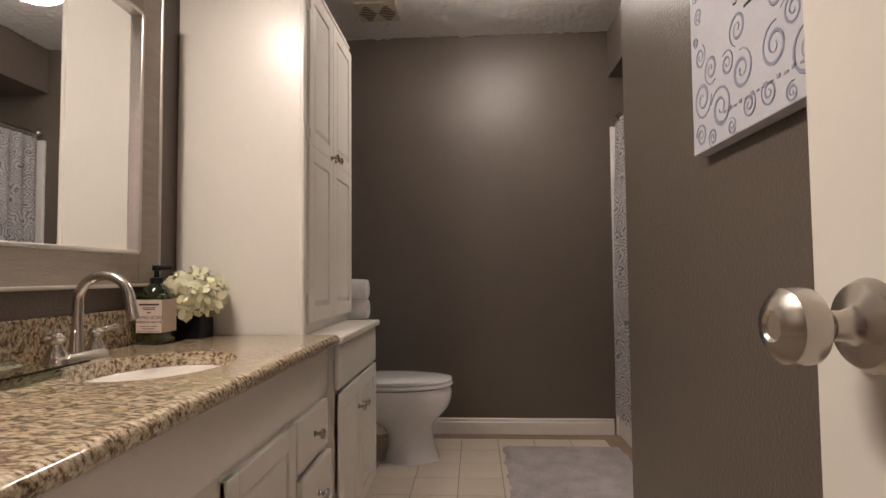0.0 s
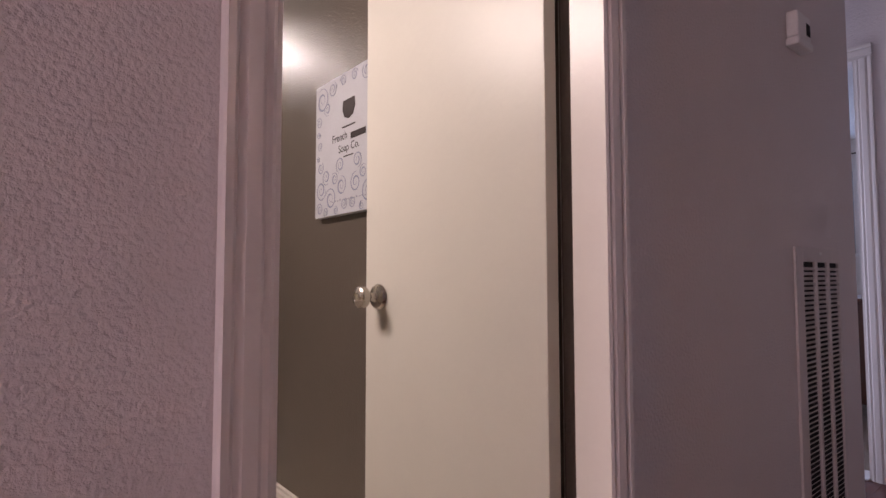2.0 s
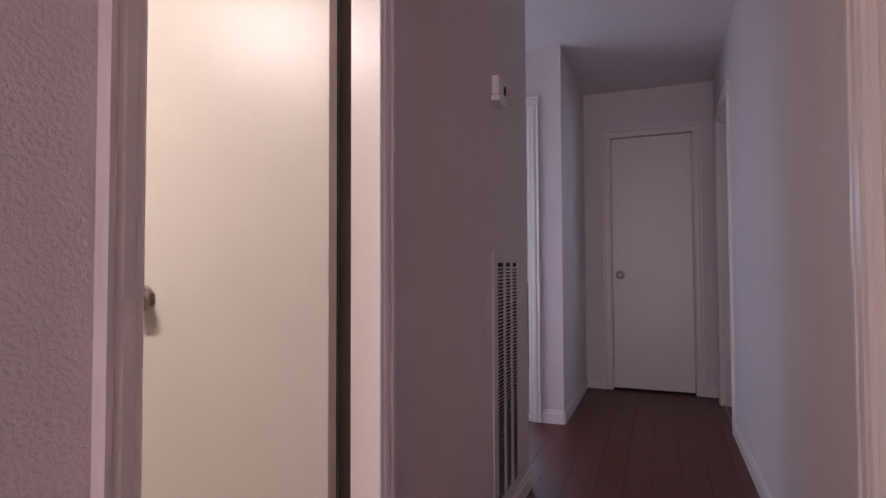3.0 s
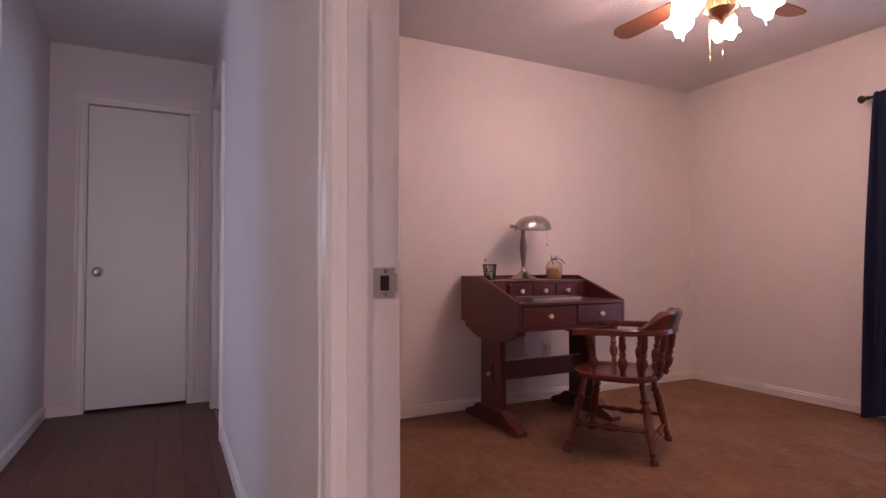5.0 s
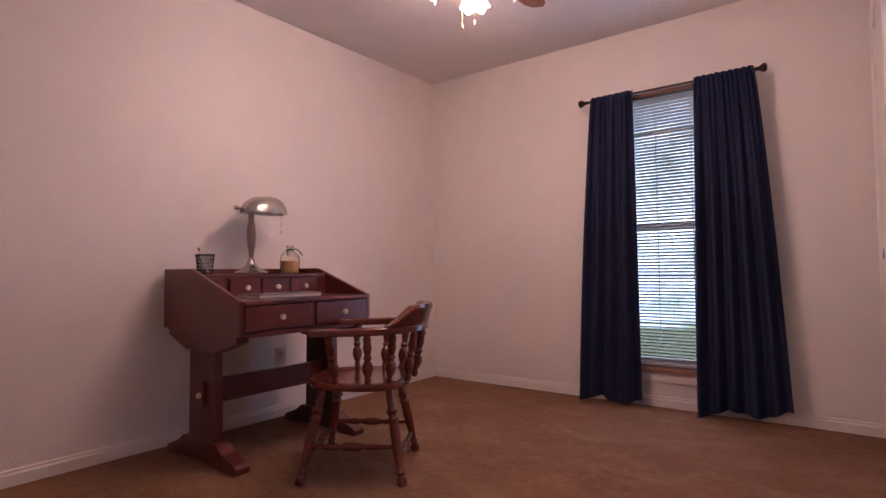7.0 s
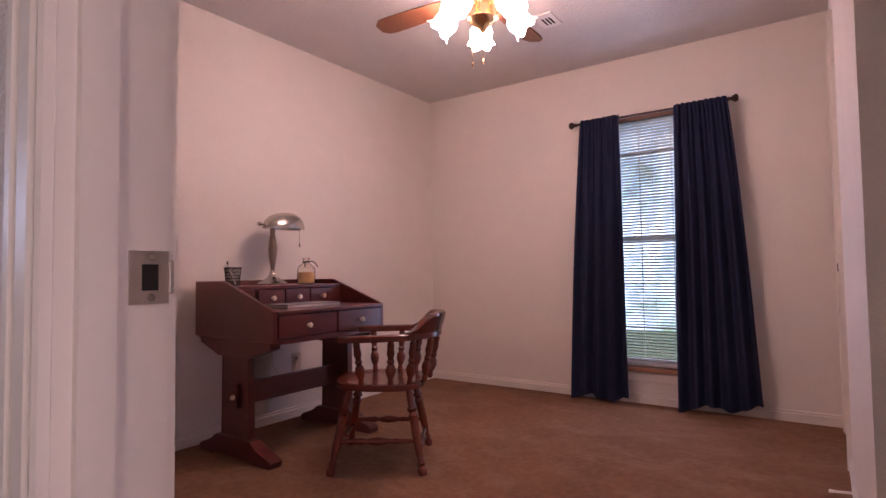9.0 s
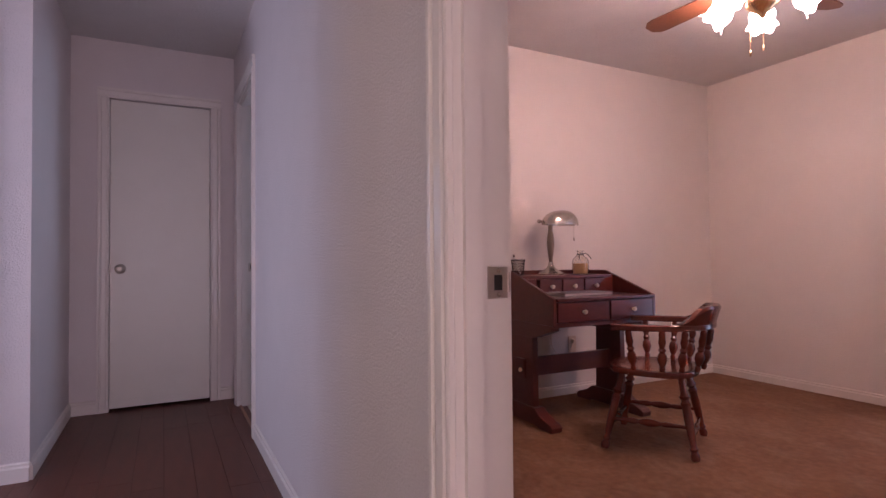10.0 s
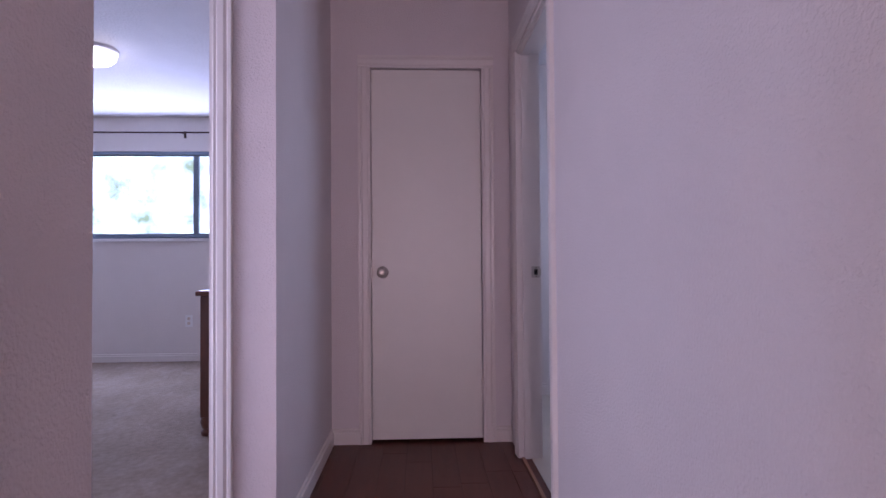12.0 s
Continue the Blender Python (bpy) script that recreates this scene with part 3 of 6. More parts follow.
for k in range(5):
    b = radians(159 + 72 * k)
    d = Vector((math.cos(b), math.sin(b), 0))
    c = FC + Vector((0, 0, 2.228))
    part("lamp_arm", tube(bmesh.new(), [c + d * 0.06, c + d * 0.10 + Vector((0, 0, 0.02)), c + d * 0.135 + Vector((0, 0, 0.015)), c + d * 0.15 - Vector((0, 0, 0.01))], 0.008), M_BRASS, fan, "", True)
    tip = c + d * 0.145 - Vector((0, 0, 0.0))
    gm = along(tip, tip + d * 0.8 - Vector((0, 0, 0.62)))
    part("socket", lathe(bmesh.new(), [(0.012, -0.01), (0.026, 0.0), (0.028, 0.02)], 20, gm), M_BRASS, fan, "", True)
    bm = bmesh.new()
    lathe(bm, [(0.026, 0.012), (0.048, 0.025), (0.060, 0.050), (0.058, 0.075), (0.054, 0.092), (0.062, 0.110), (0.070, 0.118), (0.066, 0.116), (0.050, 0.095), (0, 0.085)], 30, Matrix.Identity(4))
    for v in bm.verts:
        if v.co.z > 0.10:
            v.co *= 1 + 0.07 * math.cos(6 * math.atan2(v.co.y, v.co.x))
    bmesh.ops.transform(bm, matrix=gm, verts=bm.verts)
    part("globe", bm, M_FANGLOW, fan, "glowing ruffled tulip globe", True)
for dx, dy, z in ((0.012, -0.02, 1.961), (0.045, 0.03, 1.935)):
    bm = rod(bmesh.new(), FC + Vector((dx, dy, z)), FC + Vector((dx, dy, 2.13)), 0.0016, 6)
    lathe(bm, [(0, -0.004), (0.0045, 0), (0.004, 0.02), (0.0015, 0.028)], 10, Matrix.Translation(FC + Vector((dx, dy, z))))
    part("pull_chain", bm, M_BRASS, fan, "", True)


# ---- bedroom: window, blind and curtains ----
win = thing("window_1", ((W0 + W1) / 2, RS - 0.06, WZ0), "tall narrow bedroom window with divided panes", "window", kind="structure")
bm = bmesh.new()
for b in ((W0, W0 + 0.045, WZ0, WZ1), (W1 - 0.045, W1, WZ0, WZ1), (W0 + 0.045, W1 - 0.045, WZ0, WZ0 + 0.05), (W0 + 0.045, W1 - 0.045, WZ1 - 0.045, WZ1), (W0 + 0.045, W1 - 0.045, 1.125, 1.155)):
    bx(bm, b[0], b[1], RS - 0.105, RS - 0.065, b[2], b[3], 0.003)
frame_1 = part("window_frame", bm, M_WHITE, win)
for k in (1, 2):
    x = W0 + 0.045 + (W1 - W0 - 0.09) * k / 3
    part("muntin", bx(box(x - 0.003, x + 0.003, RS - 0.094, RS - 0.086, WZ0 + 0.05, 1.12), x - 0.003, x + 0.003, RS - 0.094, RS - 0.076, 1.165, WZ1 - 0.045), M_WHITE, win)
for z in (0.52, 0.82, 1.45, 1.75):
    part("muntin", box(W0 + 0.045, W1 - 0.045, RS - 0.093, RS - 0.077, z - 0.0035, z + 0.0035), M_WHITE, win)
M_PANE = glass("window_glass")
for z0, z1 in ((WZ0 + 0.05, 1.12), (1.165, WZ1 - 0.045)):
    p = part("pane", box(W0 + 0.045, W1 - 0.045, RS - 0.087, RS - 0.083, z0, z1), M_PANE, win)
    p.visible_shadow = False
part("window_sill", box(W0 - 0.03, W1 + 0.03, RS - 0.06, RS + 0.03, WZ0 - 0.028, WZ0 + 0.002, 0.006), M_SILL, win, "brown stained wooden sill")
part("apron", prism(bmesh.new(), [(RS, WZ0 - 0.095), (RS + 0.010, WZ0 - 0.09), (RS + 0.014, WZ0 - 0.045), (RS + 0.012, WZ0 - 0.028), (RS, WZ0 - 0.028)], "x", W0, W1), M_TRIM, win)

blind = thing("window_blind", ((W0 + W1) / 2, RS - 0.025, WZ1), "lowered pale horizontal blind with open slats", "blind")
part("headrail", box(W0 + 0.006, W1 - 0.006, RS - 0.045, RS - 0.008, WZ1 - 0.04, WZ1 - 0.002, 0.003), M_BRONZE, blind, "dark headrail")
part("bottom_rail", box(W0 + 0.01, W1 - 0.01, RS - 0.04, RS - 0.012, WZ0 + 0.012, WZ0 + 0.028, 0.003), M_BLIND, blind)
slat_mesh = None
z = WZ1 - 0.055
while z > WZ0 + 0.04:
    if slat_mesh is None:
        bm = bmesh.new()
        prism(bm, [(-0.012, -0.0062), (0, 0.0005), (0.012, 0.0045), (0.012, 0.0055), (0, 0.0016), (-0.012, -0.0052)], "x", -(W1 - W0) / 2 + 0.01, (W1 - W0) / 2 - 0.01)
        slat_mesh = finish(bm, "slat", M_BLIND)
    s = new("slat", slat_mesh)
    s.parent = blind
    s.location = (0, 0, z - WZ1)
    z -= 0.0205
for x in (W0 + 0.12, (W0 + W1) / 2, W1 - 0.12):
    part("ladder_cord", rod(bmesh.new(), (x, RS - 0.012, WZ0 + 0.02), (x, RS - 0.012, WZ1 - 0.03), 0.0012, 6), M_BLIND, blind)

RY, RZ = RS + 0.092, 1.982
rod_1 = thing("curtain_rod", (2.637, RY, RZ), "dark bronze curtain rod with faceted finials", "curtain rod")
part("pole", rod(bmesh.new(), (2.142, RY, RZ), (3.132, RY, RZ), 0.0085, 14), M_BRONZE, rod_1, "", True)
for x, s in ((2.142, -1), (3.132, 1)):
    part("finial", lathe(bmesh.new(), [(0.0085, -0.004), (0.014, 0.002), (0.009, 0.012), (0.018, 0.024), (0.027, 0.040), (0.019, 0.054), (0, 0.058)], 8, along((x, RY, RZ), (x + s, RY, RZ))), M_BRONZE, rod_1)
    bm = rod(bmesh.new(), (x - s * 0.03, RS, RZ), (x - s * 0.03, RY, RZ), 0.006, 10)
    bx(bm, x - s * 0.03 - 0.012, x - s * 0.03 + 0.012, RS, RS + 0.005, RZ - 0.03, RZ + 0.03)
    lathe(bm, [(0.012, -0.008), (0.012, 0.008)], 12, along((x - s * 0.03 - 0.004, RY, RZ), (x + 1, RY, RZ)))
    part("bracket", bm, M_BRONZE, rod_1)
bm = rod(bmesh.new(), (2.87, RS, RZ + 0.012), (2.87, RY, RZ + 0.012), 0.005, 8)
bx(bm, 2.86, 2.88, RY - 0.01, RY + 0.012, RZ + 0.004, RZ + 0.026, 0.002)
part("middle_bracket", bm, M_BRONZE, rod_1)


def curtain(name, top0, top1, bot0, bot1, ztop, zbot0, zbot1, folds, seed, label):
    """Hanging cloth with folds, gathered on the rod; the hem flares and sags."""
    rnd = random.Random(seed)
    nu, nv = 150, 70
    ph = [rnd.uniform(0, 6.28) for _ in range(8)]
    bm = bmesh.new()
    grid = []
    for j in range(nv + 1):
        v = j / nv
        row = []
        for i in range(nu + 1):
            u = i / nu
            bend = 0.75 * v + 0.25 * math.sqrt(v) if v < 1 else 1.0
            x = (top0 + (top1 - top0) * u) * (1 - bend) + (bot0 + (bot1 - bot0) * u) * bend
            zb = zbot0 + (zbot1 - zbot0) * u - 0.018 * math.sin(3.1 * u * math.pi + ph[0])
            zz = ztop + 0.007 * abs(math.sin(u * folds * 5.7 + ph[1])) * (1 - min(1, v * 9)) + (zb - ztop) * v
            wave = math.sin(u * folds * 2 * math.pi + ph[2] + 0.8 * math.sin(v * 2.2 + ph[3]))
            fine = math.sin(u * folds * 5.3 * math.pi + ph[4] + v)
            amp = 0.006 + 0.021 * min(1.0, v * 2.2)
            y = RY + 0.012 + amp * wave + (0.008 * (1 - v) ** 3) * fine + 0.010 * math.sin(u * 2.3 + ph[5]) * v
            if v < 0.025:
                y = RY + 0.011 + 0.003 * fine
            row.append(bm.verts.new((x + 0.006 * v * math.sin(u * 11 + v * 3 + ph[6]), y, zz)))
        grid.append(row)
    for j in range(nv):
        for i in range(nu):
            bm.faces.new((grid[j][i], grid[j][i + 1], grid[j + 1][i + 1], grid[j + 1][i]))
    bmesh.ops.recalc_face_normals(bm, faces=bm.faces)
    bmesh.ops.solidify(bm, geom=list(bm.faces), thickness=0.0025)
    ob = solid(name, bm, M_CURTAIN, label, "curtain", "", True)
    ob["group"] = "curtains on the rod"
    return ob


curtain("curtain", 3.100, 2.822, 3.208, 2.793, 1.999, 0.030, 0.040, 4, 3, "navy blue curtain panel hanging nearly to the carpet")
curtain("curtain", 2.462, 2.150, 2.482, 2.006, 1.999, 0.026, 0.078, 5, 8, "navy blue curtain panel flaring wide at its hem")

# ---- bedroom: writing desk ----
desk = thing("writing_desk", (4.15, -2.79, 0.006), "dark red-stained trestle writing desk with sloping sides and drawers", "desk")
DY0, DY1, DXF, DXB = -3.178, -2.402, 3.812, 4.470   # right end, left end, front, back
M_KNOB = mat("cream_knob", (0.72, 0.60, 0.46), 0.35, var=0.03)
for y0, y1 in ((DY1 - 0.022, DY1), (DY0, DY0 + 0.022)):
    part("side_panel", prism(bmesh.new(), [(DXB, 0.604), (DXB, 0.892), (4.215, 0.892), (DXF, 0.748), (DXF, 0.596)], "y", y0, y1, 0.004), M_RED, desk)
yi0, yi1 = DY0 + 0.022, DY1 - 0.022
part("back_panel", box(DXB - 0.018, DXB, yi0, yi1, 0.59, 0.892, 0.002), M_RED, desk)
part("top_shelf", box(4.142, DXB - 0.018, yi0, yi1, 0.846, 0.864, 0.003), M_RED, desk)
part("bottom_board", box(DXF + 0.012, DXB - 0.018, yi0, yi1, 0.588, 0.604), M_RED, desk)
part("writing_surface", box(DXF - 0.012, DXB - 0.018, yi0 - 0.003, yi1 + 0.003, 0.730, 0.748, 0.004), M_RED, desk)
part("front_rail", box(DXF + 0.004, DXF + 0.022, yi0, yi1, 0.588, 0.612, 0.002), M_RED, desk)
part("front_divider", box(DXF + 0.004, DXF + 0.022, -2.812, -2.788, 0.612, 0.730), M_RED, desk)


def drawer(x, y0, y1, z0, z1, label=""):
    d = part("drawer", box(x, x + 0.018, y0, y1, z0, z1, 0.005, 3), M_RED, desk, label)
    part("drawer_box", box(x + 0.018, x + 0.16, y0 + 0.01, y1 - 0.01, z0 + 0.006, z1 - 0.01), M_RED, d)
    c = Vector((x, (y0 + y1) / 2, (z0 + z1) / 2))
    part("knob", lathe(bmesh.new(), [(0.007, 0), (0.006, 0.008), (0.012, 0.014), (0.014, 0.020), (0.011, 0.026), (0, 0.028)], 16, along(c, c - Vector((1, 0, 0)))), M_KNOB, d, "round cream knob", True)


drawer(DXF - 0.004, yi0 + 0.004, -2.814, 0.614, 0.727)
drawer(DXF - 0.004, -2.786, yi1 - 0.004, 0.614, 0.727, "drawer front with a worn chip")
w3 = 0.178
for y0, y1 in ((yi1 - 0.116, yi1), (yi0, yi0 + 0.074)):
    part("drawer_cheek", box(4.144, 4.18, y0, y1, 0.749, 0.845), M_RED, desk)
for k in range(3):
    y0 = yi0 + 0.077 + k * w3
    drawer(4.129, y0, y0 + w3 - 0.008, 0.752, 0.842)
    part("drawer_rail", box(4.147, 4.17, y0 + w3 - 0.006, y0 + w3 - 0.002, 0.749, 0.846), M_RED, desk)
for y, s in ((-2.442, 1), (-3.128, -1)):
    part("trestle_head", prism(bmesh.new(), [(3.850, 0.597), (4.435, 0.602), (4.435, 0.572), (4.275, 0.512), (4.015, 0.512), (3.850, 0.566)], "y", y - 0.030, y + 0.030, 0.003), M_RED, desk)
    part("leg", prism(bmesh.new(), [(4.030, 0.095), (4.262, 0.095), (4.255, 0.511), (4.037, 0.511)], "y", y - 0.019, y + 0.019, 0.003), M_RED, desk)
    part("foot", prism(bmesh.new(), [(3.850, 0.006), (3.842, 0.034), (3.862, 0.048), (3.955, 0.078), (4.005, 0.112), (4.285, 0.112), (4.335, 0.078), (4.420, 0.048), (4.436, 0.034), (4.430, 0.006), (4.310, 0.006), (4.285, 0.018), (3.995, 0.018), (3.970, 0.006)], "y", y - 0.036, y + 0.036, 0.004), M_RED, desk)
    part("tenon_block", box(4.098, 4.185, y + s * 0.019, y + s * 0.042, 0.262, 0.380, 0.004), M_RED, desk)
    c = Vector((4.125, y + s * 0.042, 0.316))
    part("peg", lathe(bmesh.new(), [(0.012, -0.01), (0.012, 0.018), (0.009, 0.024), (0, 0.025)], 14, along(c, c + Vector((-0.5, s * 0.5, 0)))), M_KNOB, desk, "pale wooden peg", True)
part("stretcher", box(4.122, 4.152, -3.109, -2.461, 0.266, 0.378, 0.003), M_RED, desk)

lamp = thing("desk_lamp", (4.350, -2.812, 0.864), "brushed-nickel banker's lamp with a domed shade on the desk", "lamp")
LB = Vector((4.350, -2.812, 0.864))
part("base", lathe(bmesh.new(), [(0.086, 0), (0.088, 0.006), (0.080, 0.014), (0.055, 0.026), (0.030, 0.045), (0.018, 0.065), (0.014, 0.085)], 32, Matrix.Translation(LB)), M_NICKEL, lamp, "", True)
part("stem", turned(bmesh.new(), LB + Vector((0, 0, 0.08)), LB + Vector((0, 0, 0.335)), [(0, 0.011), (0.1, 0.014), (0.25, 0.020), (0.5, 0.026), (0.72, 0.021), (0.85, 0.014), (0.93, 0.017), (1, 0.012)], 10), mat("lamp_stem", (0.26, 0.20, 0.16), 0.35, 0.9), lamp, "darker fluted stem", True)
bm = bmesh.new()
ns, nr = 26, 12
rows_ = []
for j in range(nr + 1):
    a = math.pi * j / nr
    row = []
    for i in range(ns + 1):
        s = -1 + 2 * i / ns
        w = max(0.02, 1 - abs(s) ** 2.6) ** 0.5
        cx = 0.082 * w * math.cos(a)
        row.append(bm.verts.new((LB.x + cx - 0.012, LB.y - 0.072 + 0.140 * s, LB.z + 0.332 + (0.098 * w * math.sin(a)) * (1 - 0.12 * s))))
    rows_.append(row)
for j in range(nr):
    for i in range(ns):
        bm.faces.new((rows_[j][i], rows_[j][i + 1], rows_[j + 1][i + 1], rows_[j + 1][i]))
bmesh.ops.recalc_face_normals(bm, faces=bm.faces)
bmesh.ops.solidify(bm, geom=list(bm.faces), thickness=0.003)
part("shade", bm, M_NICKEL, lamp, "domed brushed-metal shade", True)
part("arm", rod(bmesh.new(), LB + Vector((-0.012, 0.04, 0.352)), LB + Vector((-0.012, 0.092, 0.352)), 0.007, 12), M_NICKEL, lamp, "", True)
part("arm_knob", lathe(bmesh.new(), [(0.007, 0), (0.013, 0.006), (0.013, 0.02), (0, 0.024)], 14, along(LB + Vector((-0.012, 0.088, 0.352)), LB + Vector((-0.012, 0.5, 0.352)))), M_NICKEL, lamp, "", True)
bm = rod(bmesh.new(), LB + Vector((-0.06, -0.150, 0.235)), LB + Vector((-0.06, -0.150, 0.338)), 0.0012, 6)
lathe(bm, [(0, 0), (0.006, 0.005), (0.005, 0.02), (0.001, 0.028)], 10, Matrix.Translation(LB + Vector((-0.06, -0.150, 0.222))))
part("pull_chain", bm, M_NICKEL, lamp, "", True)

cup = thing("pencil_cup", (4.350, -2.548, 0.864), "black wire-mesh pencil cup at the desk's back", "pencil cup")
CB = Vector((4.350, -2.548, 0.864))
M_BLACK = mat("black_wire", (0.012, 0.012, 0.014), 0.5, 0.6)
bm = bmesh.new()
for k in range(36):
    a = 2 * math.pi * k / 36
    for tw in (0.5, -0.5):
        b = a + tw
        rod(bm, CB + Vector((0.036 * math.cos(a), 0.036 * math.sin(a), 0.003)), CB + Vector((0.045 * math.cos(b), 0.045 * math.sin(b), 0.100)), 0.0008, 4)
part("mesh_wall", bm, M_BLACK, cup)
bm = lathe(bmesh.new(), [(0.0455, 0.096), (0.0475, 0.099), (0.0455, 0.102), (0.0435, 0.099), (0.0455, 0.096)], 30, Matrix.Translation(CB))
part("rim", bm, M_BLACK, cup, "", True)
part("bottom", lathe(bmesh.new(), [(0.037, 0), (0.037, 0.006), (0, 0.006)], 30, Matrix.Translation(CB)), M_BLACK, cup, "", True)
pen = thing("pen", CB + Vector((0, -0.02, 0.006)), "white and grey pen leaning in the mesh cup", "pen")
part("barrel", rod(bmesh.new(), CB + Vector((0.0, -0.018, 0.008)), CB + Vector((-0.01, 0.036, 0.118)), 0.0042, 10), M_WHITE, pen, "", True)
part("cap", rod(bmesh.new(), CB + Vector((-0.01, 0.036, 0.118)), CB + Vector((-0.0115, 0.044, 0.134)), 0.0046, 10), M_NICKEL, pen, "", True)

jar = thing("glass_bottle", (4.350, -3.066, 0.864), "clear glass bottle half full of amber wax, corded neck", "bottle")
JB = Vector((4.350, -3.066, 0.864))
part("body", lathe(bmesh.new(), [(0.052, 0), (0.056, 0.006), (0.056, 0.085), (0.050, 0.105), (0.030, 0.122), (0.019, 0.132), (0.018, 0.150), (0.022, 0.154), (0.022, 0.161), (0.017, 0.161), (0.0145, 0.150), (0.0155, 0.132), (0.027, 0.119), (0.047, 0.102), (0.0525, 0.083), (0.0525, 0.004), (0, 0.004)], 32, Matrix.Translation(JB)), glass("bottle_glass", (0.95, 0.93, 0.88)), jar, "clear glass body", True)
part("wax", lathe(bmesh.new(), [(0.0515, 0.005), (0.0515, 0.070), (0.048, 0.072), (0, 0.072)], 32, Matrix.Translation(JB)), mat("amber_wax", (0.72, 0.42, 0.17), 0.4, var=0.05), jar, "amber wax filling", True)
bm = bmesh.new()
tube(bm, [JB + Vector((0.021 * math.cos(a), 0.021 * math.sin(a), 0.136 + 0.002 * math.sin(3 * a))) for a in [2 * math.pi * k / 20 for k in range(21)]], 0.003, 6)
for s in (-1, 1):
    tube(bm, [JB + Vector((-0.02, 0, 0.134)), JB + Vector((-0.03, s * 0.018, 0.142)), JB + Vector((-0.034, s * 0.040, 0.130)), JB + Vector((-0.050, s * 0.052, 0.104))], 0.003, 6)
part("cord", bm, M_BLACK, jar, "dark knotted cord", True)

book = thing("notebook", (4.02, -2.79, 0.748), "closed grey laptop-thin notebook lying on the desk", "notebook")
M_COVER = mat("grey_cover", (0.16, 0.15, 0.16), 0.5, var=0.1)
part("cover", bx(box(3.925, 4.112, -2.945, -2.575, 0.7485, 0.7515, 0.001), 3.925, 4.112, -2.945, -2.575, 0.7645, 0.7675, 0.001), M_COVER, book)
part("page_block", box(3.929, 4.108, -2.941, -2.58, 0.7512, 0.7648), mat("page_edges", (0.55, 0.50, 0.48), 0.8, fine=0.1, scale=60), book, "pale page block")

# ---- bedroom: captain's chair ----
chair = thing("captains_chair", (3.515, -2.828, 0.006), "reddish-brown turned captain's chair with curved arms and spindles", "chair")


def cpart(name, bm, label="", parent=None):
    bmesh.ops.scale(bm, verts=bm.verts, vec=(0.92, 0.92, 0.915))
    return part(name, bm, M_CHAIR, parent or chair, label, True, True)


bm = bmesh.new()
ring_top, ring_bot = [], []
NS = 48
for k in range(NS):
    a = 2 * math.pi * k / NS
    c, s = math.cos(a), math.sin(a)
    r = 0.245 * (abs(c) ** 2.7 + abs(s) ** 2.7) ** (-1 / 2.7)
    x, y = r * c * 0.98, r * s * (1.0 - 0.07 * c)
    ring_top.append((x, y))
rings = []
for sc, z in ((0.90, 0.402), (0.985, 0.408), (1.0, 0.420), (0.985, 0.436), (0.94, 0.441), (0.80, 0.434), (0.55, 0.428), (0.25, 0.427)):
    rings.append([bm.verts.new((x * sc, y * sc, z)) for x, y in ring_top])
for a, b in zip(rings, rings[1:]):
    for k in range(NS):
        j = (k + 1) % NS
        bm.faces.new((a[k], a[j], b[j], b[k]))
bm.faces.new(rings[0][::-1])
bm.faces.new(rings[-1])
bmesh.ops.recalc_face_normals(bm, faces=bm.faces)
cpart("seat", bm, "saddled glossy seat")
LEG = [(0, 0.017), (0.03, 0.022), (0.07, 0.022), (0.10, 0.014), (0.13, 0.022), (0.16, 0.014), (0.22, 0.017), (0.35, 0.021), (0.5, 0.023), (0.62, 0.021), (0.66, 0.027), (0.70, 0.017), (0.74, 0.028), (0.78, 0.018), (0.9, 0.017), (1, 0.014)]
feet = {}
for fx, fy in ((0.225, 0.268), (0.225, -0.235), (-0.235, 0.255), (-0.235, -0.225)):
    a, b = Vector((fx, fy, 0.0)), Vector((fx * 0.66, math.copysign(0.145, fy), 0.412))
    feet[(fx > 0, fy > 0)] = (a, b)
    cpart("leg", turned(bmesh.new(), a, b, LEG))
STR = [(0, 0.009), (0.15, 0.011), (0.3, 0.017), (0.36, 0.010), (0.42, 0.017), (0.5, 0.021), (0.58, 0.017), (0.64, 0.010), (0.7, 0.014), (0.85, 0.010), (1, 0.009)]


def on_leg(key, share):
    a, b = feet[key]
    return a + (b - a) * share


for fx in (True, False):
    cpart("stretcher", turned(bmesh.new(), on_leg((fx, True), 0.30 if fx else 0.26), on_leg((fx, False), 0.30 if fx else 0.26), STR))
for fy in (True, False):
    cpart("stretcher", turned(bmesh.new(), on_leg((True, fy), 0.38), on_leg((False, fy), 0.38), STR))


def bow(t):
    """The line of the arm rail, from one arm's tip round the back to the other; x runs to the front."""
    ang = radians(-128 + 256 * t)
    x, y = -0.075 - 0.225 * math.cos(ang), 0.262 * math.sin(ang)
    if abs(ang) > radians(90):
        over = (abs(ang) - radians(90)) / radians(38)
        x, y = -0.075 + 0.25 * over, math.copysign(0.262 + 0.015 * over, ang)
    return x, y


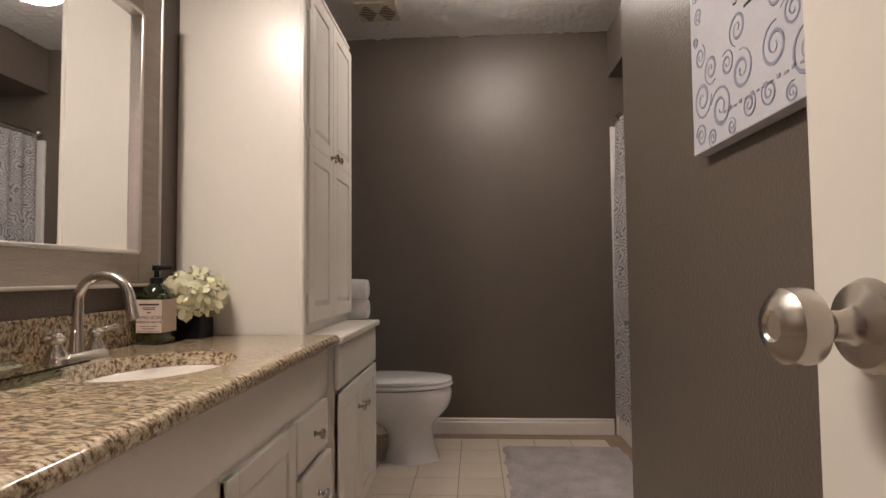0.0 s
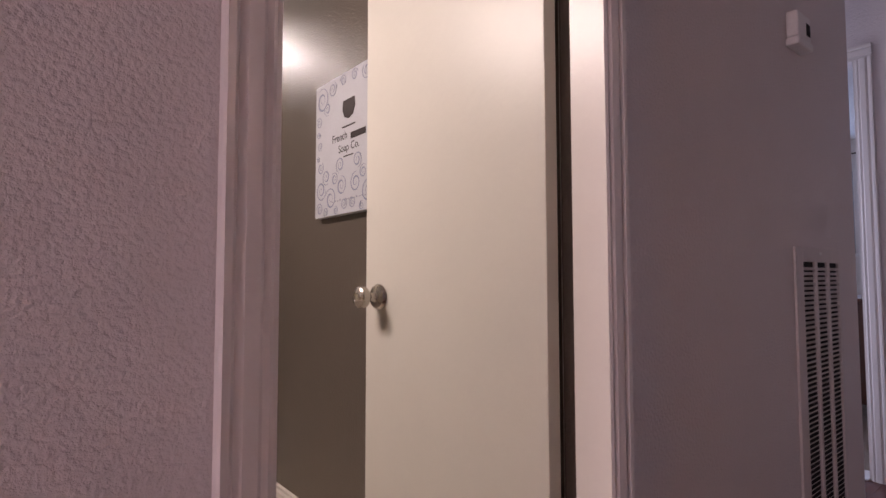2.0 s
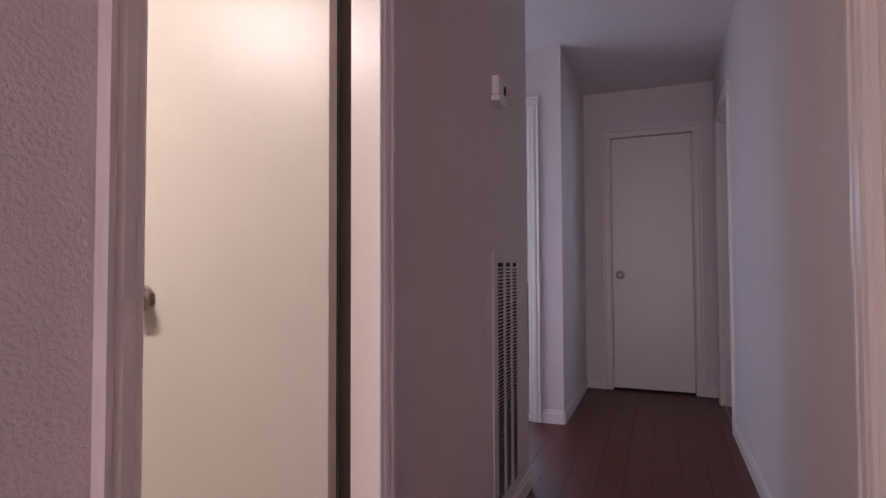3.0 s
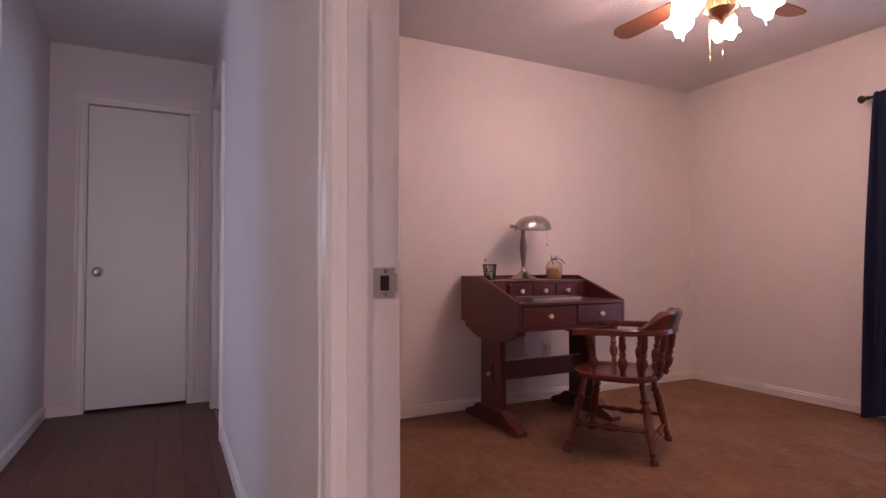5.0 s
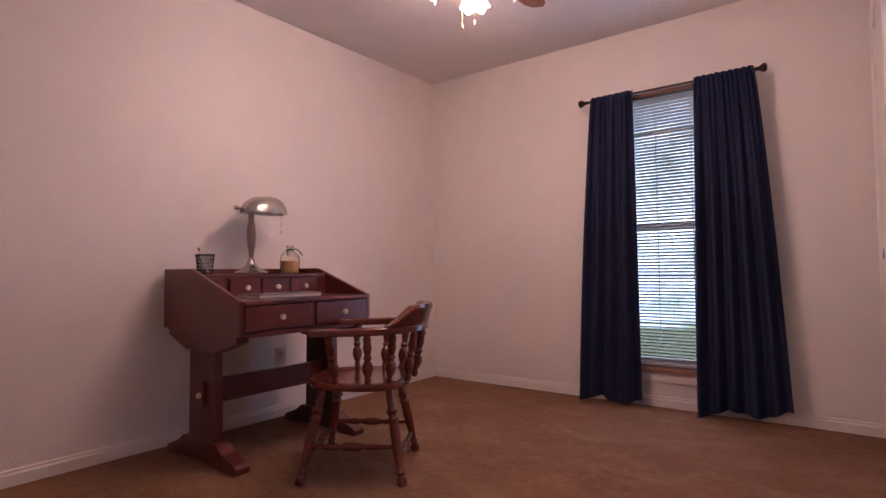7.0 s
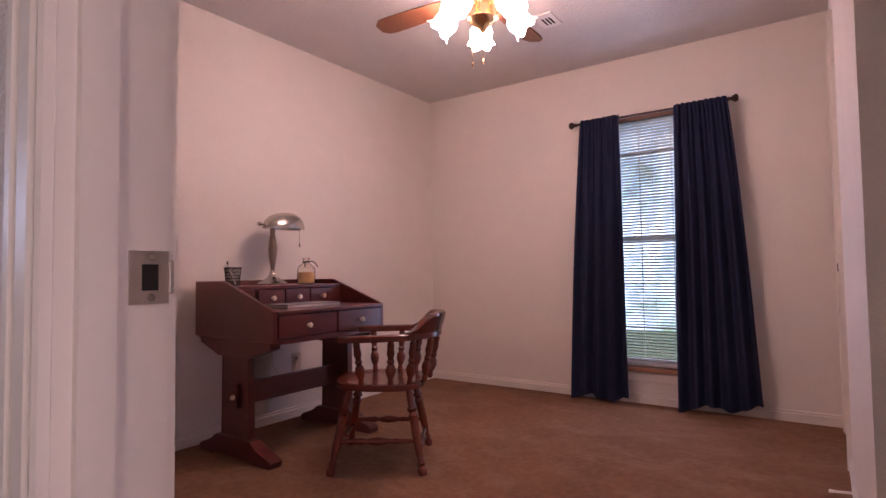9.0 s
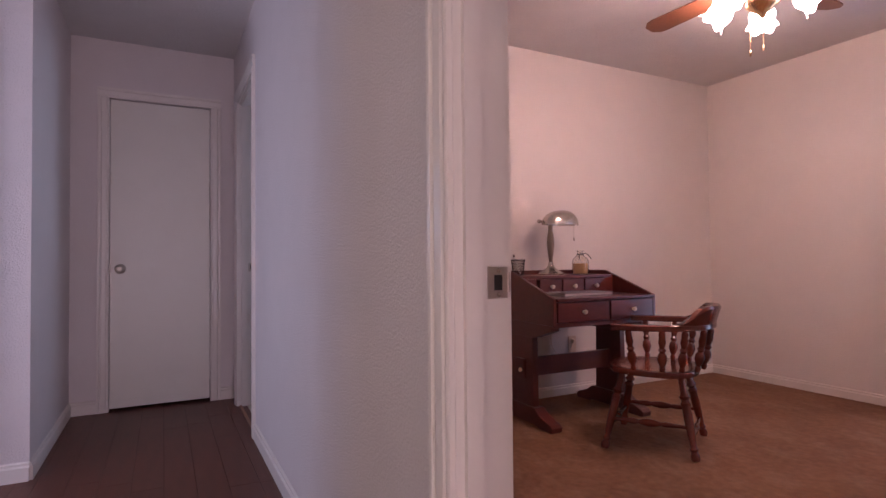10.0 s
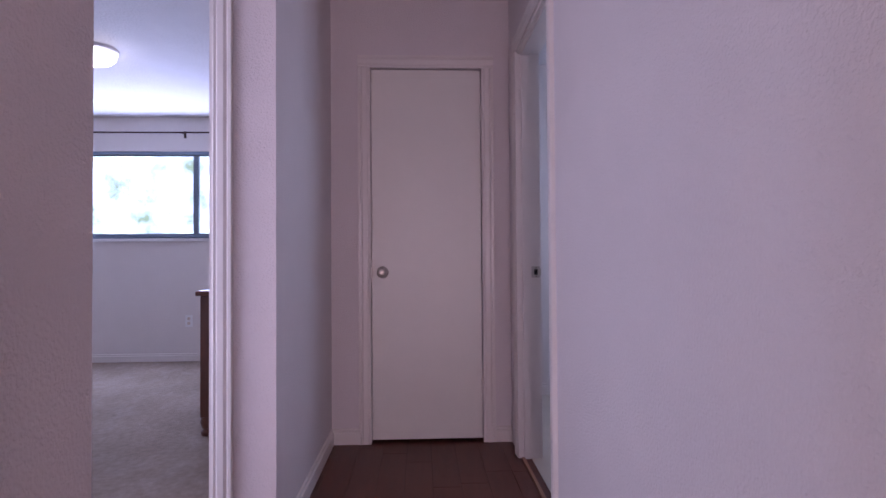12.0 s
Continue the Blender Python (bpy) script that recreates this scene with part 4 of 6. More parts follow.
bm = bmesh.new()
prev = None
N = 60
for k in range(N + 1):
    t = k / N
    x, y = bow(t)
    x2, y2 = bow(min(1, t + 0.01))
    x1, y1 = bow(max(0, t - 0.01))
    d = Vector((x2 - x1, y2 - y1, 0)).normalized()
    nrm = Vector((d.y, -d.x, 0))
    tip = min(t, 1 - t)
    half = 0.026 + (0.012 if tip < 0.06 else 0.0) * (1 - tip / 0.06)
    if tip < 0.012:
        half *= 0.65
    z = 0.672 + 0.010 * math.sin(math.pi * t)
    ring = [bm.verts.new(Vector((x, y, z + dz)) + nrm * w) for w, dz in ((-half, -0.012), (-half * 0.8, -0.017), (half * 0.8, -0.017), (half, -0.012), (half, 0.010), (half * 0.7, 0.017), (-half * 0.7, 0.017), (-half, 0.010))]
    if prev:
        for i in range(8):
            j = (i + 1) % 8
            bm.faces.new((prev[i], prev[j], ring[j], ring[i]))
    else:
        bm.faces.new(ring)
    prev = ring
bm.faces.new(prev[::-1])
bmesh.ops.recalc_face_normals(bm, faces=bm.faces)
cpart("arm_rail", bm, "curved arm rail with rounded ends")
bm = bmesh.new()
prev = None
for k in range(37):
    t = 0.235 + 0.53 * k / 36
    x, y = bow(t)
    x2, y2 = bow(t + 0.01)
    x1, y1 = bow(t - 0.01)
    d = Vector((x2 - x1, y2 - y1, 0)).normalized()
    nrm = Vector((d.y, -d.x, 0))
    rise = min(1.0, min(k, 36 - k) / 9)
    rise = rise * rise * (3 - 2 * rise)
    top = 0.012 + 0.088 * rise
    lean = -0.022 * rise
    sign = 1 if nrm.x > 0 else -1
    nrm = nrm * sign
    base = Vector((x, y, 0.690))
    ring = [bm.verts.new(base + nrm * w + Vector((0, 0, dz))) for w, dz in ((0.020, -0.012), (0.014 + lean, top * 0.5), (0.022 + lean, top * 0.86), (0.014 + lean, top), (-0.022 + lean, top), (-0.028 + lean, top * 0.86), (-0.018 + lean, top * 0.55), (-0.020, -0.012))]
    if prev:
        for i in range(8):
            j = (i + 1) % 8
            bm.faces.new((prev[i], prev[j], ring[j], ring[i]))
    else:
        bm.faces.new(ring)
    prev = ring
bm.faces.new(prev[::-1])
bmesh.ops.recalc_face_normals(bm, faces=bm.faces)
cpart("crest_rail", bm, "raised rolled crest rail")
SPIN = [(0, 0.011), (0.08, 0.016), (0.14, 0.011), (0.2, 0.018), (0.32, 0.026), (0.42, 0.022), (0.48, 0.013), (0.54, 0.020), (0.6, 0.013), (0.72, 0.020), (0.85, 0.016), (0.93, 0.018), (1, 0.011)]
for t in (0.05, 0.155, 0.27, 0.39, 0.5, 0.61, 0.73, 0.845, 0.95):
    x, y = bow(t)
    cpart("spindle", turned(bmesh.new(), (x * 0.84 - 0.004, y * 0.80, 0.432), (x, y, 0.662), SPIN, 12))
chair.rotation_euler = (0, 0, radians(33))

outlet = thing("wall_outlet", (RX - 0.004, -3.125, 0.358), "ivory duplex outlet plate behind the desk", "outlet")
M_IVORY = mat("ivory_plastic", (0.62, 0.50, 0.40), 0.4)
part("plate", box(RX - 0.006, RX, -3.160, -3.090, 0.300, 0.416, 0.002), M_IVORY, outlet)
for z in (0.335, 0.381):
    part("socket", lathe(bmesh.new(), [(0.017, 0), (0.016, 0.003), (0, 0.003)], 18, along((RX - 0.006, -3.125, z), (RX - 1, -3.125, z))), M_IVORY, outlet)

cable = thing("lamp_cable", (RX - 0.02, -3.0, 0.36), "thin pale lamp cable hanging behind the desk", "cable")
part("wire", tube(bmesh.new(), [(RX - 0.012, -3.125, 0.381), (RX - 0.03, -3.08, 0.30), (RX - 0.02, -2.99, 0.275), (RX - 0.018, -2.93, 0.36), (RX - 0.02, -2.915, 0.52), (RX - 0.02, -2.90, 0.72), (RX - 0.03, -2.86, 0.90)], 0.0025, 6), M_IVORY, cable, "", True)
part("plug", box(RX - 0.034, RX - 0.0085, -3.138, -3.112, 0.368, 0.394, 0.004), M_IVORY, cable)

bvent = thing("ceiling_vent", (2.998, -3.757, H), "white ceiling register with dark slots", "vent")
part("frame", box(2.938, 3.058, -3.850, -3.664, H - 0.008, H + 0.002, 0.003), M_WHITE, bvent)
# Black bars on the frame give the shade of the openings.
for k in range(3):
    x = 2.966 + 0.022 * k
    part("slot_shade", box(x, x + 0.011, -3.810, -3.720, H - 0.0095, H - 0.0075), M_DARK, bvent)

stop = thing("door_stop", (RW + 0.013, -3.42, 0.045), "white spring door stop on the baseboard", "door stop")
part("spring", rod(bmesh.new(), (RW + 0.012, -3.42, 0.045), (RW + 0.075, -3.42, 0.040), 0.005, 10), M_WHITE, stop, "", True)
part("tip", rod(bmesh.new(), (RW + 0.075, -3.42, 0.040), (RW + 0.090, -3.42, 0.039), 0.007, 12), M_WHITE, stop, "", True)


# ---- bathroom: vanity ----
def granite():
    m = mat("granite", (0.5, 0.42, 0.32), 0.14, coat=0.4)
    n, l = m.node_tree.nodes, m.node_tree.links
    b = n["Principled BSDF"]
    tc = n["Texture Coordinate"]
    lay = n.new("ShaderNodeMapping")
    lay.inputs["Rotation"].default_value, lay.inputs["Scale"].default_value = (0, 0, radians(35)), (0.62, 1.25, 1.0)
    l.new(tc.outputs["Object"], lay.inputs[0])
    def speck(scale, detail, w):
        t = n.new("ShaderNodeTexNoise")
        t.noise_dimensions = "4D"
        t.inputs["W"].default_value = w
        t.inputs["Scale"].default_value, t.inputs["Detail"].default_value, t.inputs["Roughness"].default_value = scale, detail, 0.62
        l.new(lay.outputs[0], t.inputs["Vector"])
        return t
    ramp = n.new("ShaderNodeValToRGB")
    e = ramp.color_ramp.elements
    e[0].position, e[0].color = 0.35, (0.070, 0.046, 0.028, 1)
    e[1].position, e[1].color = 0.67, (0.70, 0.60, 0.45, 1)
    for pos, col in ((0.42, (0.15, 0.10, 0.058, 1)), (0.47, (0.33, 0.245, 0.15, 1)), (0.53, (0.50, 0.405, 0.275, 1)), (0.60, (0.60, 0.505, 0.365, 1))):
        k = ramp.color_ramp.elements.new(pos)
        k.color = col
    l.new(speck(118, 7, 0.3).outputs[0], ramp.inputs[0])
    dark = n.new("ShaderNodeValToRGB")
    d = dark.color_ramp.elements
    d[0].position, d[0].color = 0.60, (0, 0, 0, 1)
    d[1].position, d[1].color = 0.67, (1, 1, 1, 1)
    l.new(speck(240, 3, 2.7).outputs[0], dark.inputs[0])
    mix = n.new("ShaderNodeMix")
    mix.data_type = "RGBA"
    l.new(dark.outputs[0], mix.inputs["Factor"])
    l.new(ramp.outputs[0], mix.inputs["A"])
    mix.inputs["B"].default_value = (0.035, 0.022, 0.016, 1)
    l.new(mix.outputs["Result"], b.inputs["Base Color"])
    return m


M_GRANITE = granite()
M_PORC = mat("porcelain", (0.80, 0.78, 0.76), 0.08, var=0.01, fine=0.0, coat=0.5)
M_MIRROR = mat("mirror_silver", (0.92, 0.93, 0.93), 0.015, 1.0, var=0, fine=0)
M_FRAME = mat("weathered_frame", (0.34, 0.295, 0.245), 0.5, 0.25, var=0.10, fine=0.12, scale=7, bump=0.0012, bump_scale=50, streak=(3, 1.5, 14))
M_SILVER = mat("silver_bead", (0.62, 0.59, 0.55), 0.28, 0.9, var=0.05)

CT, CF, CY0, CY1 = 0.775, 1.245, NT + 0.004, 1.976
SINKS = ((0.990, 1.40), (0.990, 0.62))
counter = thing("countertop", (1.0, 1.0, CT - 0.035), "speckled tan granite countertop with a rounded edge", "countertop")
bm = bmesh.new()


def loop(bm, pts, z):
    vs = [bm.verts.new((x, y, z)) for x, y in pts]
    return [bm.edges.new((vs[k], vs[(k + 1) % len(vs)])) for k in range(len(vs))]


def oval(c, a, b, n=48):
    return [(c[0] + a * math.cos(2 * math.pi * k / n), c[1] + b * math.sin(2 * math.pi * k / n)) for k in range(n)]


edges = loop(bm, [(BW, CY0), (CF - 0.018, CY0), (CF - 0.018, CY1), (BW, CY1)], CT)
for c in SINKS:
    edges += loop(bm, oval(c, 0.152, 0.200), CT)
bmesh.ops.triangle_fill(bm, edges=edges, use_beauty=True)
ret = bmesh.ops.extrude_face_region(bm, geom=list(bm.faces))
bmesh.ops.translate(bm, verts=[v for v in ret["geom"] if isinstance(v, bmesh.types.BMVert)], vec=(0, 0, -0.035))
bmesh.ops.recalc_face_normals(bm, faces=bm.faces)
part("slab", bm, M_GRANITE, counter)
part("edge", prism(bmesh.new(), [(CF - 0.018, CT - 0.035)] + [(CF - 0.018 + 0.018 * math.sin(a), CT - 0.0175 - 0.0175 * math.cos(a)) for a in [math.pi * k / 10 for k in range(1, 10)]] + [(CF - 0.018, CT)], "y", CY0, CY1), M_GRANITE, counter, "bullnose front edge", True)
part("backsplash", box(BW, BW + 0.02, CY0, CY1, CT, CT + 0.10, 0.003), M_GRANITE, counter, "granite backsplash")

for c in SINKS:
    sink = thing("sink", (c[0], c[1], CT - 0.14), "white oval undermount sink set in the granite", "sink", "sinks")
    prof = [(1.02, -0.036), (0.99, -0.040), (0.96, -0.060), (0.88, -0.100), (0.70, -0.130), (0.40, -0.142), (0.12, -0.146)]
    bm = bmesh.new()
    rings = []
    for sc, z in prof:
        rings.append([bm.verts.new((c[0] + 0.156 * sc * math.cos(2 * math.pi * k / 48), c[1] + 0.204 * sc * math.sin(2 * math.pi * k / 48), CT + z)) for k in range(48)])
    for a, b in zip(rings, rings[1:]):
        for k in range(48):
            j = (k + 1) % 48
            bm.faces.new((a[k], b[k], b[j], a[j]))
    bm.faces.new(rings[-1])
    bmesh.ops.recalc_face_normals(bm, faces=bm.faces)
    bmesh.ops.solidify(bm, geom=list(bm.faces), thickness=0.006)
    part("basin", bm, M_PORC, sink, "", True)
    part("drain", lathe(bmesh.new(), [(0.024, -0.1455), (0.022, -0.142), (0, -0.143)], 20, Matrix.Translation((c[0], c[1], CT))), M_NICKEL, sink, "", True)

FX, FY = 0.765, 1.455
faucet = thing("faucet", (FX, FY, CT), "brushed-nickel gooseneck faucet with two lever handles", "faucet")
bm = bmesh.new()
ring = [(0.034 * math.cos(a), (0.058 + 0) * math.copysign(1, math.sin(a)) * (1 if abs(math.sin(a)) > 1e-6 else 0) + 0.034 * math.sin(a)) for a in [2 * math.pi * (k + 0.5) / 40 for k in range(40)]]
lo = [bm.verts.new((FX + x, FY + y, CT)) for x, y in ring]
mid = [bm.verts.new((FX + x * 0.96, FY + y * 0.97, CT + 0.012)) for x, y in ring]
hi = [bm.verts.new((FX + x * 0.75, FY + y * 0.86, CT + 0.020)) for x, y in ring]
for a, b in ((lo, mid), (mid, hi)):
    for k in range(40):
        j = (k + 1) % 40
        bm.faces.new((a[k], a[j], b[j], b[k]))
bm.faces.new(hi)
bm.faces.new(lo[::-1])
part("base", bm, M_NICKEL, faucet, "", True)
pts = [Vector((FX, FY, CT + 0.015)), Vector((FX, FY, CT + 0.08)), Vector((FX, FY, CT + 0.135))]
pts += [Vector((FX + 0.062 - 0.062 * math.cos(a), FY, CT + 0.135 + 0.058 * math.sin(a))) for a in [math.pi * k / 12 for k in range(1, 12)]]
pts += [Vector((FX + 0.127, FY, CT + 0.118)), Vector((FX + 0.133, FY, CT + 0.092))]
part("spout", tube(bmesh.new(), pts, [0.017, 0.0125, 0.0115] + [0.011] * 11 + [0.0125, 0.0135], 16), M_NICKEL, faucet, "", True)
for s in (-1, 1):
    hy = FY + s * 0.062
    part("handle_hub", lathe(bmesh.new(), [(0.024, 0.012), (0.023, 0.022), (0.014, 0.034), (0.012, 0.044), (0.018, 0.052), (0.018, 0.060), (0.010, 0.068), (0, 0.070)], 20, Matrix.Translation((FX, hy, CT))), M_NICKEL, faucet, "", True)
    part("handle", turned(bmesh.new(), (FX, hy, CT + 0.060), (FX + 0.018, hy + s * 0.055, CT + 0.068), [(0, 0.007), (0.3, 0.006), (0.5, 0.0085), (0.6, 0.006), (0.85, 0.010), (1, 0.004)], 12), M_NICKEL, faucet, "", True)

soap = thing("soap_bottle", (0.765, 1.765, CT), "dark green glass hand-soap pump bottle with a cream label", "soap bottle")
SX, SYB = 0.765, 1.765
M_GREEN = mat("green_glass", (0.014, 0.018, 0.005), 0.08, var=0.05, coat=0.6)
part("body", bx(box(SX - 0.034, SX + 0.034, SYB - 0.034, SYB + 0.034, CT, CT + 0.128, 0.010, 3), SX - 0.03, SX + 0.03, SYB - 0.03, SYB + 0.03, CT + 0.004, CT + 0.006), M_GREEN, soap, "", True)
part("shoulder", lathe(bmesh.new(), [(0.033, 0.124), (0.031, 0.136), (0.020, 0.148), (0.014, 0.153)], 20, Matrix.Translation((SX, SYB, CT))), M_GREEN, soap, "", True)
bm = lathe(bmesh.new(), [(0.015, 0.150), (0.015, 0.166), (0.007, 0.168), (0.006, 0.184), (0.011, 0.186), (0.011, 0.198), (0, 0.200)], 18, Matrix.Translation((SX, SYB, CT)))
part("pump", bx(bm, SX - 0.006, SX + 0.038, SYB - 0.006, SYB + 0.006, CT + 0.187, CT + 0.197, 0.003), M_BLACK, soap, "black pump head", True)
M_LABEL = mat("cream_label", (0.66, 0.54, 0.46), 0.6, var=0.04)
lab = part("label", box(SX - 0.029, SX + 0.0352, SYB - 0.0352, SYB + 0.029, CT + 0.030, CT + 0.112), M_LABEL, soap, "cream paper label")
M_INK = mat("label_ink", (0.035, 0.025, 0.025), 0.7)


def writing(name, body, size, m, material, parent, label=""):
    cu = bpy.data.curves.new(name, "FONT")
    cu.body, cu.size, cu.align_x, cu.extrude = body, size, "CENTER", 0.0002
    tmp = bpy.data.objects.new(name, cu)
    me = bpy.data.meshes.new_from_object(tmp)
    bpy.data.objects.remove(tmp)
    bm = bmesh.new()
    bm.from_mesh(me)
    bmesh.ops.transform(bm, matrix=m, verts=bm.verts)
    return part(name, bm, material, parent, label)


SOUTH = Matrix.Translation((SX + 0.003, SYB - 0.0356, 0)) @ Matrix.Rotation(radians(90), 4, "X")
writing("label_words", "HAND SOAP", 0.0125, SOUTH @ Matrix.Translation((0, CT + 0.064, 0)), M_INK, soap)
writing("label_words", "VERBENA WATER", 0.0082, SOUTH @ Matrix.Translation((0, CT + 0.054, 0)), M_INK, soap)
for z, w, h in ((0.100, 0.050, 0.0045), (0.092, 0.034, 0.002), (0.088, 0.028, 0.002), (0.080, 0.010, 0.003), (0.046, 0.044, 0.0012), (0.040, 0.030, 0.0018), (0.034, 0.054, 0.001)):
    part("label_bar", box(SX + 0.003 - w / 2, SX + 0.003 + w / 2, SYB - 0.0358, SYB - 0.0350, CT + z - h / 2, CT + z + h / 2), M_INK, lab)

soap.scale = (1.16, 1.16, 1.12)
pot = thing("flower_pot", (0.802, 1.905, CT), "square black pot with a bunch of cream silk hydrangeas", "potted flowers")
PB = Vector((0.802, 1.905, CT))
M_PETAL = mat("cream_petal", (0.80, 0.78, 0.56), 0.7, var=0.08, per_piece=0.0)
part("pot", bx(box(PB.x - 0.043, PB.x + 0.043, PB.y - 0.043, PB.y + 0.043, CT, CT + 0.085, 0.004), PB.x - 0.036, PB.x + 0.036, PB.y - 0.036, PB.y + 0.036, CT + 0.080, CT + 0.086), M_BLACK, pot)
rnd = random.Random(5)
bm = bmesh.new()
for k in range(300):
    d = Vector((rnd.gauss(0, 1), rnd.gauss(0, 1), rnd.gauss(0.25, 0.85))).normalized()
    r = rnd.uniform(0.050, 0.083)
    c = PB + Vector((0, 0, 0.130)) + Vector((d.x * r * 1.05, d.y * r * 1.15, d.z * r * 0.85))
    if c.z < CT + 0.074:
        continue
    q = (d + Vector((rnd.uniform(-.5, .5), rnd.uniform(-.5, .5), rnd.uniform(-.5, .5)))).to_track_quat("Z", "Y").to_matrix().to_4x4()
    m = Matrix.Translation(c) @ q @ Matrix.Rotation(rnd.uniform(0, 6), 4, "Z")
    for i in range(4):
        a = i * math.pi / 2
        w = rnd.uniform(0.014, 0.021)
        mm = m @ Matrix.Rotation(a, 4, "Z")
        vs = [bm.verts.new(mm @ Vector(p)) for p in ((0, 0, 0), (w * 0.9, -w * 0.62, 0.002), (w * 1.75, -w * 0.35, 0.0055), (w * 1.9, w * 0.3, 0.006), (w * 0.9, w * 0.62, 0.002))]
        bm.faces.new(vs)
part("flowers", bm, M_PETAL, pot, "cream petals with ruffled outline")
bm = bmesh.new()
for k in range(14):
    a = rnd.uniform(0, 6.28)
    tube(bm, [PB + Vector((0.01 * math.cos(a), 0.01 * math.sin(a), 0.08)), PB + Vector((0.05 * math.cos(a), 0.05 * math.sin(a), 0.12))], 0.002, 5)
part("stems", bm, mat("stem_green", (0.08, 0.12, 0.03), 0.7), pot)

tray = thing("glass_tray", (0.79, 1.07, CT), "long clear glass tray with a speckled rim on the counter", "tray")
M_TRAY = glass("tray_glass", (0.86, 0.97, 0.93), 0.02)
bm = bmesh.new()
prism(bm, [(0.755, CT + 0.003), (0.865, CT + 0.003), (0.895, CT + 0.018), (0.895, CT + 0.022), (0.862, CT + 0.009), (0.758, CT + 0.009), (0.730, CT + 0.022), (0.730, CT + 0.018)], "y", 0.84, 1.32)
part("dish", bm, M_TRAY, tray)
for x, y in ((0.77, 0.86), (0.85, 0.86), (0.77, 1.30), (0.85, 1.30)):
    part("foot", lathe(bmesh.new(), [(0.006, 0), (0.006, 0.003), (0, 0.003)], 10, Matrix.Translation((x, y, CT))), M_TRAY, tray)

mirror = thing("wall_mirror", (BW + 0.002, 1.458, 0.94), "framed wall mirror in weathered silver-grey wood", "mirror", "mirrors over the vanity")
MY0, MY1, MZ0, MZ1, MW = 1.075, 1.841, 0.940, 1.823, 0.096
mx = BW + 0.002
for nm, b in (("frame_stile", (MY0, MY0 + MW, MZ0, MZ1)), ("frame_stile", (MY1 - MW, MY1, MZ0, MZ1)), ("frame_rail", (MY0 + MW, MY1 - MW, MZ0, MZ0 + MW)), ("frame_rail", (MY0 + MW, MY1 - MW, MZ1 - MW, MZ1))):
    part(nm, box(mx, mx + 0.026, b[0], b[1], b[2], b[3], 0.004), M_FRAME, mirror)
for b in ((MY0 - 0.004, MY0 + 0.006, MZ0 - 0.004, MZ1 + 0.004), (MY1 - 0.006, MY1 + 0.004, MZ0 - 0.004, MZ1 + 0.004), (MY0, MY1, MZ0 - 0.004, MZ0 + 0.006), (MY0, MY1, MZ1 - 0.006, MZ1 + 0.004)):
    part("outer_bead", box(mx, mx + 0.032, b[0], b[1], b[2], b[3], 0.003), M_SILVER, mirror)
for b in ((MY0 + MW - 0.008, MY0 + MW + 0.004, MZ0 + MW, MZ1 - MW), (MY1 - MW - 0.004, MY1 - MW + 0.008, MZ0 + MW, MZ1 - MW), (MY0 + MW, MY1 - MW, MZ0 + MW - 0.008, MZ0 + MW + 0.004), (MY0 + MW, MY1 - MW, MZ1 - MW - 0.004, MZ1 - MW + 0.008)):
    part("inner_bead", box(mx, mx + 0.029, b[0], b[1], b[2], b[3], 0.003), M_SILVER, mirror)
part("mirror_glass", box(mx + 0.006, mx + 0.010, MY0 + MW - 0.005, MY1 - MW + 0.005, MZ0 + MW - 0.005, MZ1 - MW + 0.005), M_MIRROR, mirror)
copy_thing(mirror, Matrix.Translation((BW + 0.002, 0.600, 0.94)))


def raised_panel(bm, x, y0, y1, z0, z1, out=0.018, rail=0.052):
    """A cabinet door on a face at x: slab with a groove and a raised field."""
    bx(bm, x, x + out * 0.62, y0, y1, z0, z1)
    for a in ((y0, y0 + rail, z0, z1), (y1 - rail, y1, z0, z1), (y0 + rail, y1 - rail, z0, z0 + rail), (y0 + rail, y1 - rail, z1 - rail, z1)):
        bx(bm, x, x + out, *a, 0.003)
    f = 0.020
    lo = [(y0 + rail + 0.006, z0 + rail + 0.006), (y1 - rail - 0.006, z0 + rail + 0.006), (y1 - rail - 0.006, z1 - rail - 0.006), (y0 + rail + 0.006, z1 - rail - 0.006)]
    hi = [(y0 + rail + f, z0 + rail + f), (y1 - rail - f, z0 + rail + f), (y1 - rail - f, z1 - rail - f), (y0 + rail + f, z1 - rail - f)]
    a = [bm.verts.new((x + out * 0.62, *p)) for p in lo]
    b = [bm.verts.new((x + out * 0.95, *p)) for p in hi]
    for k in range(4):
        bm.faces.new((a[k], a[(k + 1) % 4], b[(k + 1) % 4], b[k]))
    bm.faces.new(b)
    return bm


def cab_knob(owner, x, y, z, material=M_NICKEL):
    part("knob", lathe(bmesh.new(), [(0.010, 0), (0.006, 0.004), (0.005, 0.012), (0.011, 0.018), (0.015, 0.022), (0.014, 0.027), (0.006, 0.030), (0, 0.030)], 18, along((x, y, z), (x + 1, y, z))), material, owner, "brushed-nickel knob", True)


